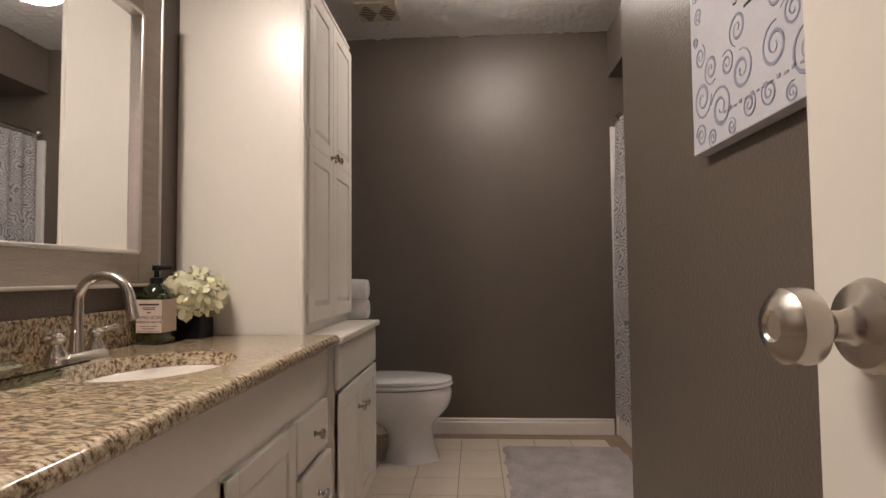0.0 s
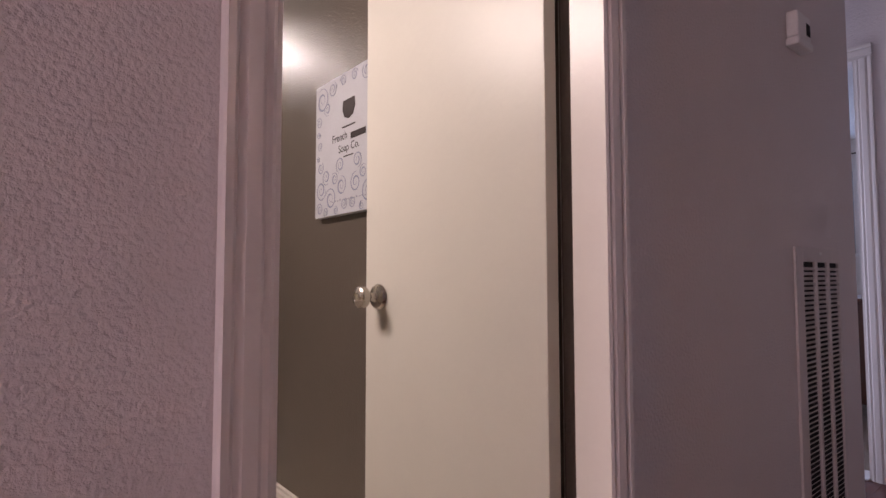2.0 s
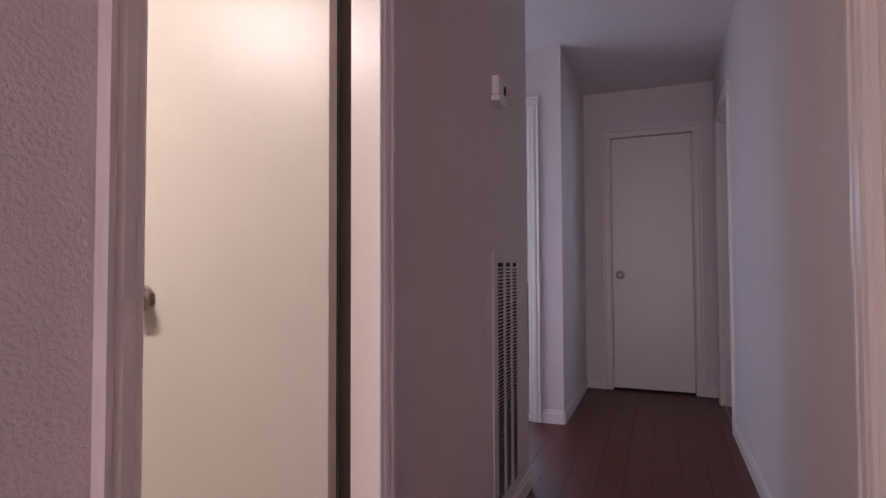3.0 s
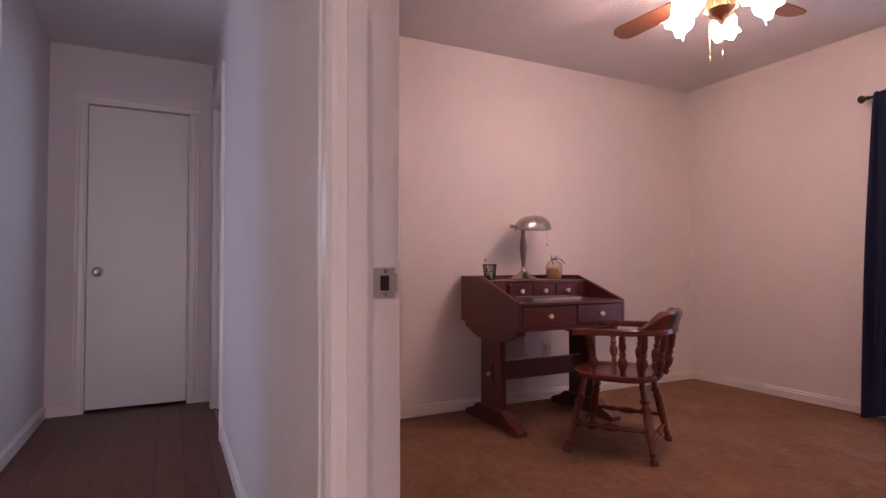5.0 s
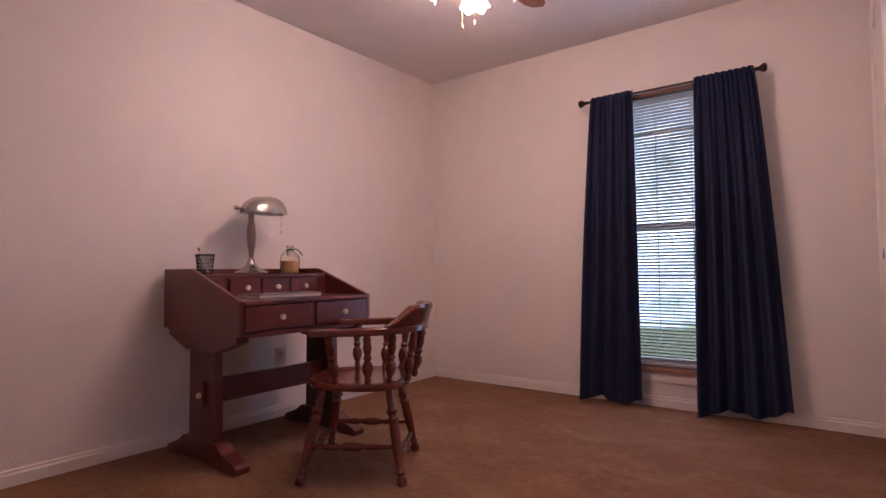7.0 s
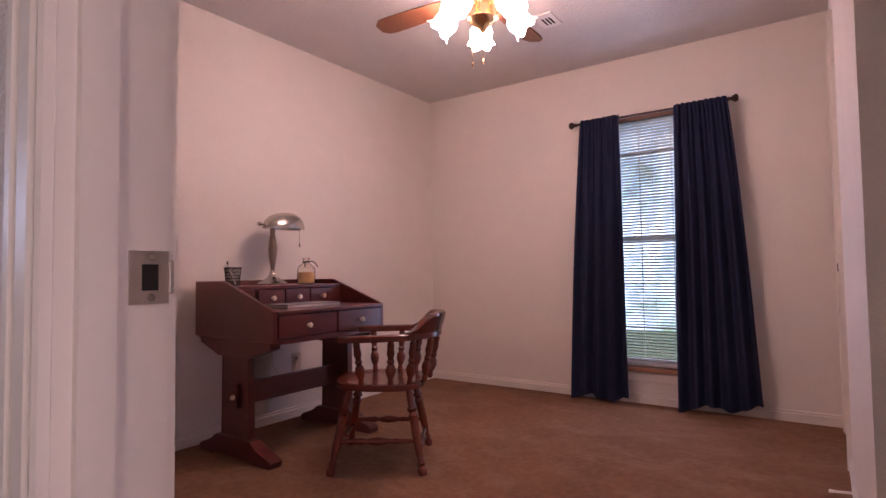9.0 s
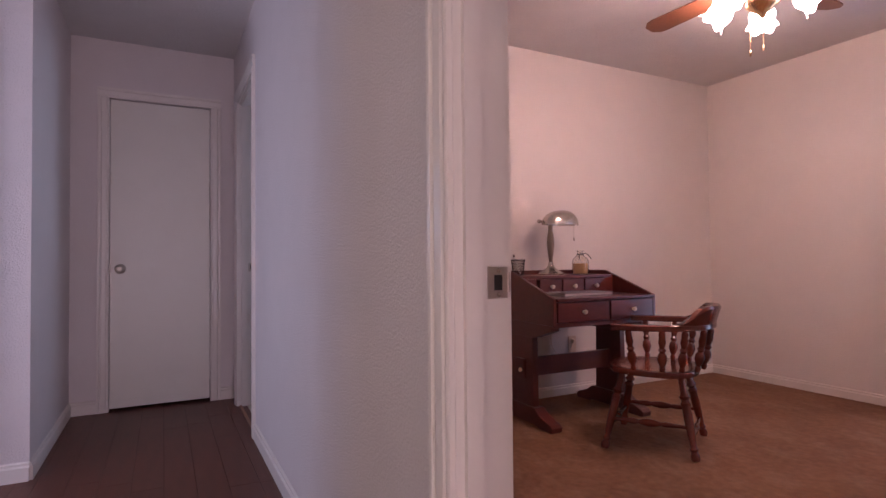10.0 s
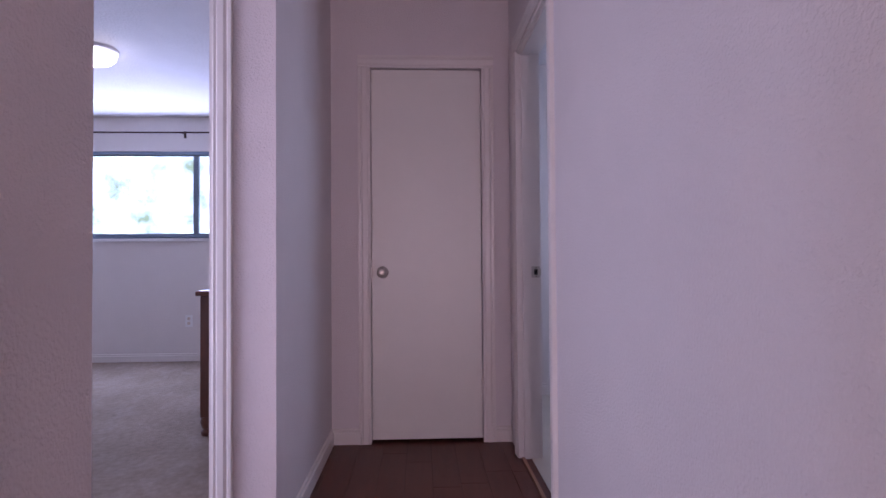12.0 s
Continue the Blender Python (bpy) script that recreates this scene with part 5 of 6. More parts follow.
VX = 1.200
vanity_unit = thing("vanity_cabinet", (1.0, 1.0, 0), "cream painted vanity cabinet with raised-panel doors and drawers", "cabinet")
part("body", bx(box(BW + 0.002, VX, CY0, CY1, 0.09, CT - 0.036), BW + 0.002, VX - 0.07, CY0, CY1, 0.0, 0.09), M_CAB, vanity_unit)
part("false_front", box(VX, VX + 0.006, CY0, CY1, 0.597, CT - 0.037, 0.002), M_CAB, vanity_unit)
for y0, y1, z0, z1, tilt in ((1.650, 1.935, 0.448, 0.585, 0), (1.650, 1.935, 0.268, 0.433, 0.012), (1.650, 1.935, 0.11, 0.254, 0)):
    d = part("drawer", box(VX + 0.001 + tilt, VX + 0.019 + tilt, y0, y1, z0, z1, 0.004), M_CAB, vanity_unit, "drawer left a little open" if tilt else "")
    part("drawer_box", box(VX - 0.10, VX + 0.002 + tilt, y0 + 0.012, y1 - 0.012, z0 + 0.01, z1 - 0.012), M_CAB, d)
    cab_knob(d, VX + 0.019 + tilt, (y0 + y1) / 2, (z0 + z1) / 2)
for y0, y1, ky in ((1.245, 1.632, 1.287), (0.640, 1.030, 0.988), (0.200, 0.590, 0.245)):
    d = part("door", raised_panel(bmesh.new(), VX + 0.001, y0, y1, 0.11, 0.585), M_CAB, vanity_unit)
    cab_knob(d, VX + 0.019, ky, 0.480)

BY0, BY1, BXF = 1.984, 2.642, 1.222
base_unit = thing("base_cabinet", (1.0, 2.25, 0), "cream painted base cabinet with two doors beside the vanity", "cabinet")
part("body", bx(box(BW + 0.002, BXF, BY0, BY1, 0.08, 0.745), BW + 0.002, BXF - 0.06, BY0, BY1, 0, 0.08), M_CAB, base_unit)
part("top", box(BW + 0.002, BXF + 0.032, BY0 - 0.004, BY1 + 0.02, 0.745, 0.768, 0.005), M_CAB, base_unit, "white painted top board")
part("drawer_front", box(BXF + 0.001, BXF + 0.018, BY0 + 0.004, BY1 - 0.006, 0.597, 0.738, 0.004), M_CAB, base_unit)
ym = (BY0 + BY1) / 2
for y0, y1, ky in ((BY0 + 0.006, ym - 0.002, ym - 0.035), (ym + 0.002, BY1 - 0.006, ym + 0.035)):
    d = part("door", raised_panel(bmesh.new(), BXF + 0.001, y0, y1, 0.10, 0.585), M_CAB, base_unit)
    cab_knob(d, BXF + 0.019, ky, 0.478)

TX = 1.114
tall = thing("linen_cabinet", (0.92, 2.31, 0.768), "tall cream linen cabinet with two raised-panel doors on the counter", "cabinet")
part("body", box(BW + 0.002, TX, BY0, 2.640, 0.769, 1.985, 0.003), M_CAB, tall)
part("corner_post", box(TX - 0.004, TX + 0.012, BY0 - 0.004, BY0 + 0.028, 0.769, 1.985, 0.005, 3), M_CAB, tall)
part("cornice", box(BW + 0.002, TX + 0.010, BY0 - 0.006, 2.644, 1.985, 2.000, 0.004), M_CAB, tall)
yd = 2.325
for y0, y1, ky in ((BY0 + 0.034, yd - 0.002, yd - 0.03), (yd + 0.002, 2.638, yd + 0.03)):
    bm = raised_panel(bmesh.new(), TX + 0.001, y0, y1, 1.405, 1.960)
    raised_panel(bm, TX + 0.001, y0, y1, 0.805, 1.405)
    d = part("door", bm, M_CAB, tall)
    cab_knob(d, TX + 0.019, ky, 1.415)
for z in (0.93, 1.44, 1.88):
    part("hinge", bx(box(TX + 0.010, TX + 0.018, BY0 + 0.014, BY0 + 0.036, z - 0.022, z + 0.022, 0.002), TX + 0.016, TX + 0.024, BY0 + 0.028, BY0 + 0.036, z - 0.018, z + 0.018, 0.002), M_CAB, tall, "painted-over hinge")

# ---- bathroom: toilet, towels, tub and curtain ----
toilet = thing("toilet", (1.15, 3.17, 0), "white porcelain toilet with a closed lid", "toilet")
TYC = 3.17


def egg(x0, x1, half, n=44):
    """Outline of a bowl between x0 (back) and x1 (front)."""
    out = []
    for k in range(n):
        a = 2 * math.pi * k / n
        c, s = math.cos(a), math.sin(a)
        x = (x0 + x1) / 2 + (x1 - x0) / 2 * c
        w = half * (1 - 0.10 * c) * (abs(s) ** 0.9) * math.copysign(1, s)
        out.append((x, w))
    return out


def stack(levels):
    bm = bmesh.new()
    rings = [[bm.verts.new((x, TYC + y, z)) for x, y in egg(x0, x1, h)] for x0, x1, h, z in levels]
    for a, b in zip(rings, rings[1:]):
        for k in range(len(a)):
            j = (k + 1) % len(a)
            bm.faces.new((a[k], a[j], b[j], b[k]))
    bm.faces.new(rings[0][::-1])
    bm.faces.new(rings[-1])
    bmesh.ops.recalc_face_normals(bm, faces=bm.faces)
    return bm


part("bowl", stack([(1.190, 1.482, 0.120, 0), (1.195, 1.474, 0.114, 0.02), (1.205, 1.458, 0.104, 0.07), (1.205, 1.446, 0.100, 0.13), (1.180, 1.446, 0.104, 0.170), (1.110, 1.468, 0.124, 0.205), (1.020, 1.505, 0.152, 0.240), (0.940, 1.532, 0.172, 0.275), (0.92, 1.546, 0.182, 0.315), (0.92, 1.549, 0.184, 0.355), (0.92, 1.540, 0.180, 0.374)]), M_PORC, toilet, "", True)
part("seat", stack([(0.965, 1.548, 0.182, 0.381), (0.955, 1.556, 0.188, 0.388), (0.955, 1.556, 0.188, 0.396), (0.965, 1.548, 0.182, 0.401)]), M_PORC, toilet, "", True)
part("lid", stack([(0.960, 1.545, 0.182, 0.406), (0.950, 1.553, 0.187, 0.412), (0.955, 1.548, 0.184, 0.422), (1.00, 1.50, 0.15, 0.432), (1.10, 1.40, 0.08, 0.435)]), M_PORC, toilet, "", True)
part("tank", box(BW + 0.012, BW + 0.195, TYC - 0.235, TYC + 0.235, 0.40, 0.735, 0.025, 4), M_PORC, toilet, "", True)
part("tank_lid", box(BW + 0.005, BW + 0.208, TYC - 0.245, TYC + 0.245, 0.735, 0.768, 0.010, 3), M_PORC, toilet, "", True)
part("pedestal_recess", box(BW + 0.16, 1.05, TYC - 0.09, TYC + 0.09, 0.0, 0.40, 0.03), M_PORC, toilet)
M_TOWEL = mat("white_terry", (0.74, 0.71, 0.69), 0.95, var=0.05, fine=0.1, scale=20, bump=0.004, bump_scale=260)
for z, x in ((0.768 + 0.046, 1.04), (0.768 + 0.134, 1.038)):
    t = thing("rolled_towel", (x, 2.692, z - 0.046), "rolled white towel stacked on the base cabinet", "towel", "rolled towels")
    part("roll", lathe(bmesh.new(), [(0.030, -0.16), (0.043, -0.155), (0.046, -0.10), (0.0465, 0.10), (0.043, 0.155), (0.030, 0.16), (0.025, 0.150), (0, 0.150)], 26, Matrix.Translation((x, 2.692, z)) @ Matrix.Rotation(radians(90), 4, "Y")), M_TOWEL, t, "", True)

tub = thing("bathtub", (2.88, 2.84, 0), "white alcove bathtub behind the shower curtain", "bathtub")
M_TUB = mat("tub_enamel", (0.80, 0.77, 0.73), 0.15, var=0.02)
part("apron", box(2.525, 2.565, PY + 0.004, BN - 0.004, 0, 0.42, 0.008), M_TUB, tub)
part("rim", bx(bx(bx(box(2.525, 2.60, PY + 0.004, BN - 0.004, 0.42, 0.45, 0.008), 3.16, BE - 0.014, PY + 0.004, BN - 0.004, 0.42, 0.45, 0.008), 2.60, 3.16, PY + 0.004, PY + 0.09, 0.42, 0.45, 0.008), 2.60, 3.16, BN - 0.09, BN - 0.004, 0.42, 0.45, 0.008), M_TUB, tub)
part("basin", box(2.58, 3.18, PY + 0.06, BN - 0.06, 0.06, 0.09), M_TUB, tub)
surround = thing("tub_surround", (3.0, 2.84, 0.45), "white wall panels round the bathtub", "tub surround", kind="structure")
part("panel", box(2.512, BE - 0.014, BN - 0.024, BN - 0.003, 0.0, 1.86, 0.006), M_TUB, surround)
part("panel", box(2.512, BE - 0.014, PY + 0.003, PY + 0.024, 0.45, 1.86, 0.006), M_TUB, surround)
part("panel", box(BE - 0.032, BE - 0.012, PY + 0.024, BN - 0.024, 0.45, 1.86), M_TUB, surround)
srod = thing("shower_rod", (2.56, 2.84, 1.90), "chrome shower curtain rod", "shower rod")
part("pole", rod(bmesh.new(), (2.56, PY + 0.004, 1.90), (2.56, BN - 0.026, 1.90), 0.0125, 16), M_NICKEL, srod, "", True)
for y, s in ((PY + 0.003, 1), (BN - 0.025, -1)):
    part("flange", lathe(bmesh.new(), [(0.03, 0), (0.028, 0.008), (0.014, 0.02)], 20, along((2.56, y, 1.90), (2.56, y + s, 1.90))), M_NICKEL, srod, "", True)


def paisley():
    m = mat("paisley_cloth", (0.70, 0.67, 0.65), 0.9, var=0.04, spec=0.2)
    n, l = m.node_tree.nodes, m.node_tree.links
    uv = n["Texture Coordinate"].outputs["Object"]
    w = n.new("ShaderNodeTexNoise")
    w.inputs["Scale"].default_value, w.inputs["Detail"].default_value = 5.0, 2
    l.new(uv, w.inputs["Vector"])
    add = n.new("ShaderNodeVectorMath")
    add.operation = "MULTIPLY_ADD"
    l.new(w.outputs["Color"], add.inputs[0])
    add.inputs[1].default_value = (0.16, 0.16, 0.16)
    l.new(uv, add.inputs[2])
    v = n.new("ShaderNodeTexVoronoi")
    v.feature = "F1"
    v.inputs["Scale"].default_value = 13.0
    l.new(add.outputs[0], v.inputs["Vector"])
    sn = n.new("ShaderNodeMath")
    sn.operation = "SINE"
    ml = n.new("ShaderNodeMath")
    ml.operation = "MULTIPLY"
    l.new(v.outputs["Distance"], ml.inputs[0])
    ml.inputs[1].default_value = 44.0
    l.new(ml.outputs[0], sn.inputs[0])
    r = n.new("ShaderNodeValToRGB")
    e = r.color_ramp.elements
    e[0].position, e[0].color = 0.35, (0.70, 0.67, 0.65, 1)
    e[1].position, e[1].color = 0.80, (0.25, 0.23, 0.27, 1)
    l.new(sn.outputs[0], r.inputs[0])
    l.new(r.outputs[0], n["Principled BSDF"].inputs["Base Color"])
    return m


bm = bmesh.new()
nu, nv = 160, 30
grid = []
for j in range(nv + 1):
    v = j / nv
    row = []
    for i in range(nu + 1):
        u = i / nu
        y = PY + 0.07 + (BN - 0.06 - PY - 0.07) * u
        x = 2.535 + (0.006 + 0.018 * min(1, v * 3)) * math.sin(u * 15 * 2 * math.pi + 0.6 * math.sin(v * 3)) - 0.01 * v
        row.append(bm.verts.new((x - 0.012 * v, y, 1.865 - 1.73 * v)))
    grid.append(row)
for j in range(nv):
    for i in range(nu):
        bm.faces.new((grid[j][i], grid[j][i + 1], grid[j + 1][i + 1], grid[j + 1][i]))
bmesh.ops.solidify(bm, geom=list(bm.faces), thickness=0.002)
sc = thing("shower_curtain", (2.535, 2.84, 0.13), "white shower curtain with grey paisley print", "shower curtain")
part("cloth", bm, paisley(), sc, "", True)
for k in range(12):
    y = PY + 0.09 + (BN - 0.1 - PY - 0.09) * k / 11
    part("ring", tube(bmesh.new(), [Vector((2.552 + 0.024 * math.cos(a), y, 1.888 + 0.028 * math.sin(a))) for a in [2 * math.pi * q / 14 for q in range(15)]], 0.0018, 6), M_NICKEL, sc, "", True)

mat_ob = thing("bath_mat", (2.1, 2.82, 0), "soft lilac-grey shag bath mat on the tiles", "bath mat")
M_MAT = mat("mat_pile", (0.47, 0.43, 0.425), 0.95, var=0.2, fine=0.14, scale=9, bump=0.008, bump_scale=120, spec=0.1)
bm = bmesh.new()
nx, ny = 50, 80
grid = []
for j in range(ny + 1):
    row = []
    for i in range(nx + 1):
        u, v = i / nx, j / ny
        edge = min(u, 1 - u) * 0.66 / 0.02, min(v, 1 - v) * 1.0 / 0.02
        e = min(1.0, min(edge))
        x = 1.825 + 0.64 * u + (0.006 * math.sin(v * 31) + 0.004 * math.sin(v * 73)) * (1 if i in (0, nx) else 0)
        y = 2.305 + 1.04 * v + (0.006 * math.sin(u * 22) + 0.004 * math.sin(u * 51)) * (1 if j in (0, ny) else 0)
        row.append(bm.verts.new((x, y, 0.002 + 0.016 * e + 0.004 * noise.noise(Vector((x * 40, y * 40, 0))) * e)))
    grid.append(row)
for j in range(ny):
    for i in range(nx):
        bm.faces.new((grid[j][i], grid[j][i + 1], grid[j + 1][i + 1], grid[j + 1][i]))
part("pile", bm, M_MAT, mat_ob, "", True)

# ---- bathroom: picture, ceiling vent, mark above the cabinet ----
picture = thing("canvas_picture", (PX, 1.11, 1.2), "white canvas print with grey scrolls and soap lettering", "picture")
PYA, PYB, PZ0, PZ1 = 0.862, 1.372, 1.198, 1.702
pxf = PX - 0.030
part("canvas", box(pxf, PX - 0.001, PYA, PYB, PZ0, PZ1, 0.002), mat("canvas", (0.52, 0.52, 0.56), 0.8, var=0.04, scale=10, bump=0.0004, bump_scale=700), picture)
M_SCROLL = mat("scroll_grey", (0.27, 0.28, 0.37), 0.8, var=0.15, scale=30)


def scroll(cy, cz, r, turns, a0, flip):
    """A flat spiral ornament on the canvas."""
    pts, rad = [], []
    n = int(16 * turns)
    for k in range(n + 1):
        s = k / n
        a = a0 + flip * turns * 2 * math.pi * s
        q = r * (1 - 0.88 * s)
        pts.append(Vector((pxf - 0.0003, cy + q * math.cos(a), cz + q * math.sin(a))))
        rad.append(0.0010 + 0.0046 * math.sin(math.pi * min(1, s * 1.3)) * r / 0.06)
    return tube(bmesh.new(), pts, rad, 4)


pc = (PYA + PYB) / 2
rnd = random.Random(11)
for sy in (-1, 1):
    for cy, cz, r, a0 in ((0.20, 1.64, 0.050, 1.0), (0.12, 1.665, 0.030, 2.2), (0.225, 1.56, 0.022, 0.5), (0.215, 1.47, 0.018, 4.0), (0.21, 1.385, 0.024, 2.0), (0.205, 1.30, 0.040, 3.2), (0.13, 1.26, 0.042, 0.4), (0.05, 1.30, 0.036, 1.4), (0.06, 1.375, 0.030, 5.0), (0.03, 1.235, 0.022, 2.4), (0.215, 1.23, 0.024, 0.0), (0.16, 1.60, 0.026, 4.4), (0.165, 1.345, 0.03, 4.1), (0.10, 1.33, 0.024, 0.9), (0.09, 1.215, 0.016, 1.2), (0.165, 1.215, 0.018, 5.1), (0.04, 1.675, 0.022, 0.2), (0.23, 1.42, 0.012, 0.2), (0.228, 1.515, 0.014, 3.0)):
        bm = scroll(pc + sy * cy, cz, r, 1.9, a0 if sy > 0 else math.pi - a0, sy)
        for v in bm.verts:
            v.co.x = pxf - 0.0012 if v.co.x < pxf - 0.0003 else pxf - 0.0002
        part("scroll", bm, M_SCROLL, picture)
EASTW = Matrix.Translation((pxf - 0.0006, pc, 0)) @ Matrix.Rotation(radians(-90), 4, "Z") @ Matrix.Rotation(radians(90), 4, "X")
part("emblem", prism(bmesh.new(), [(pc - 0.040, 1.60), (pc + 0.040, 1.60), (pc + 0.045, 1.57), (pc + 0.03, 1.54), (pc, 1.53), (pc - 0.03, 1.54), (pc - 0.045, 1.57)], "x", pxf - 0.0010, pxf - 0.0002), M_INK, picture, "dark shield-shaped emblem")
for z, w, h, o in ((1.505, 0.09, 0.005, 0), (1.466, 0.10, 0.022, -0.065), (1.400, 0.07, 0.004, 0)):
    part("lettering_bar", box(pxf - 0.0012, pxf - 0.0002, pc + o - w / 2, pc + o + w / 2, z - h / 2, z + h / 2), M_INK, picture)
M_FADED = mat("faded_ink", (0.30, 0.30, 0.36), 0.8)
for k in range(13):
    y = pc - 0.115 + 0.0192 * k
    part("letter_bar", box(pxf - 0.0012, pxf - 0.0002, y - 0.0045 - 0.001 * (k % 3), y + 0.004, 1.246, 1.2495 + 0.003 * (k % 2)), M_FADED, picture)
writing("lettering", "Soap Co.", 0.040, EASTW @ Matrix.Translation((0, 1.418, 0)), M_INK, picture)
writing("lettering", "French", 0.040, EASTW @ Matrix.Translation((-0.065, 1.462, 0)), M_INK, picture)

vent = thing("exhaust_vent", (1.17, 3.25, HB), "cream slotted bathroom exhaust grille on the ceiling", "vent")
M_CREAM = mat("aged_plastic", (0.52, 0.45, 0.34), 0.5, var=0.05)
part("frame", box(1.030, 1.262, 3.13, 3.35, HB - 0.018, HB + 0.003, 0.006), M_CREAM, vent)
# The grille is not pierced; shade of its slots is painted as dark bars.
for k in range(9):
    y = 3.165 + 0.019 * k
    w = 0.05 * (1 - abs(k - 4) / 5.5)
    for c in (1.090, 1.200):
        part("slot_shade", box(c - w, c + w, y, y + 0.007, HB - 0.0195, HB - 0.0175), M_DARK, vent)

M_REG = mat("yellowed_metal", (0.50, 0.40, 0.24), 0.5, var=0.06)
register = thing("ceiling_register", (1.58, 2.57, HB), "small yellowed heating register on the bathroom ceiling", "vent")
part("frame", box(1.52, 1.64, 2.44, 2.70, HB - 0.016, HB + 0.003, 0.004), M_REG, register)
# Shade inside the register is put in as near-black strips.
for k in range(5):
    x = 1.538 + 0.0175 * k
    part("slot_shade", box(x, x + 0.007, 2.47, 2.67, HB - 0.0175, HB - 0.0155), M_DARK, register)

# Plain box for an unidentified dark shape above the cabinet.
upper_box = thing("wall_chime_box", (BW + 0.05, 2.68, 2.26), "small taupe box high on the wall above the cabinet", "wall box")
part("body", box(BW + 0.001, BW + 0.075, 2.62, 2.76, 2.20, 2.40, 0.004), M_BATH, upper_box)


# ---- hall: grille, thermostat, vent ----
grille = thing("return_air_grille", (3.04, 0, 0.09), "tall pinkish-white return-air grille with three columns of louvres", "grille")
G0, G1, GZ0, GZ1 = 2.850, 3.226, 0.09, 1.056
cols = ((2.906, 2.998), (3.019, 3.102), (3.123, 3.204))
bm = bmesh.new()
xs = [G0] + [v for c in cols for v in c] + [G1]
for k in range(0, len(xs), 2):
    bx(bm, xs[k], xs[k + 1], -0.008, -0.001, GZ0, GZ1, 0.0015)
for a, b in cols:
    bx(bm, a, b, -0.008, -0.001, GZ1 - 0.040, GZ1)
    bx(bm, a, b, -0.008, -0.001, GZ0, GZ0 + 0.04)
part("frame", bm, M_GRILLE, grille)
# No real duct: a black sheet on the wall paints the shade between louvres.
part("duct_shade", box(2.88, 3.215, -0.0008, -0.0002, GZ0 + 0.03, GZ1 - 0.03), M_DARK, grille)
step = 0.0136
lmesh = {}
z = GZ1 - 0.060
while z > GZ0 + 0.045:
    for a, b in cols:
        if a not in lmesh:
            bm = bmesh.new()
            prism(bm, [(-0.0085, 0.0040), (-0.0024, -0.0038), (-0.0012, -0.0032), (-0.0074, 0.0046)], "x", a, b)
            bmesh.ops.translate(bm, verts=bm.verts, vec=(-3.04, 0, 0))
            lmesh[a] = finish(bm, "louvre", M_GRILLE)
        o = new("louvre", lmesh[a])
        o.parent = grille
        o.location = (0, 0, z - 0.09)
    z -= step
for x, z in ((3.04, GZ1 - 0.016), (3.04, GZ0 + 0.016)):
    part("screw", lathe(bmesh.new(), [(0.006, 0), (0.005, 0.003), (0, 0.0035)], 12, along((x, -0.008, z), (x, -1, z))), M_WHITE, grille, "", True)

thermo = thing("thermostat", (2.915, 0, 1.60), "small white wall thermostat with a dark window", "thermostat")
part("body", box(2.860, 2.965, -0.030, 0, 1.632, 1.705, 0.006, 3), M_WHITE, thermo)
part("lower_lip", box(2.850, 2.960, -0.036, 0, 1.606, 1.629, 0.006, 3), M_WHITE, thermo)
part("dark_window", box(2.925, 2.953, -0.0312, -0.0295, 1.648, 1.682), M_DARK, thermo)

hvent = thing("wall_register", (3.28, SY, 2.07), "small white supply register high on the hall wall", "vent")
part("frame", box(3.12, 3.44, SY, SY + 0.008, 2.070, 2.158, 0.003), M_GRILLE, hvent)
# Near-black strips on the face stand for the shaded openings.
for k in range(3):
    part("slot_shade", box(3.15, 3.41, SY + 0.0075, SY + 0.0092, 2.086 + 0.022 * k, 2.096 + 0.022 * k), M_DARK, hvent)

# ---- second bedroom ----
win2 = thing("window_2", (B2E + 0.06, (V0 + V1) / 2, VZ0), "wide bright window with a bluish frame", "window", kind="structure")
M_BLUEF = mat("window_metal", (0.20, 0.26, 0.34), 0.4, 0.3)
bm = bmesh.new()
ym2 = 1.79
for b in ((V0, V0 + 0.04, VZ0, VZ1), (V1 - 0.04, V1, VZ0, VZ1), (V0 + 0.04, V1 - 0.04, VZ0, VZ0 + 0.04), (V0 + 0.04, V1 - 0.04, VZ1 - 0.035, VZ1), (ym2 - 0.025, ym2 + 0.025, VZ0 + 0.04, VZ1 - 0.035)):
    bx(bm, B2E + 0.06, B2E + 0.10, *b, 0.003)
part("window_frame", bm, M_BLUEF, win2)
for y0, y1 in ((V0 + 0.04, ym2 - 0.025), (ym2 + 0.025, V1 - 0.04)):
    p = part("pane", box(B2E + 0.078, B2E + 0.082, y0, y1, VZ0 + 0.04, VZ1 - 0.035), M_PANE, win2)
    p.visible_shadow = False
part("window_sill", box(B2E - 0.02, B2E + 0.06, V0 - 0.02, V1 + 0.02, VZ0 - 0.03, VZ0 + 0.002, 0.004), M_WHITE, win2)
blind2 = thing("window_blind", (B2E + 0.02, (V0 + V1) / 2, VZ1), "lowered thin blind over the wide window", "blind")
part("headrail", box(B2E + 0.003, B2E + 0.035, V0 + 0.005, V1 - 0.005, VZ1 - 0.03, VZ1 - 0.002, 0.002), M_BLUEF, blind2)
part("bottom_rail", box(B2E + 0.003, B2E + 0.032, V0 + 0.008, V1 - 0.008, VZ0 + 0.012, VZ0 + 0.052, 0.003), M_BLUEF, blind2, "bunched slats on the bottom rail")
bm = bmesh.new()
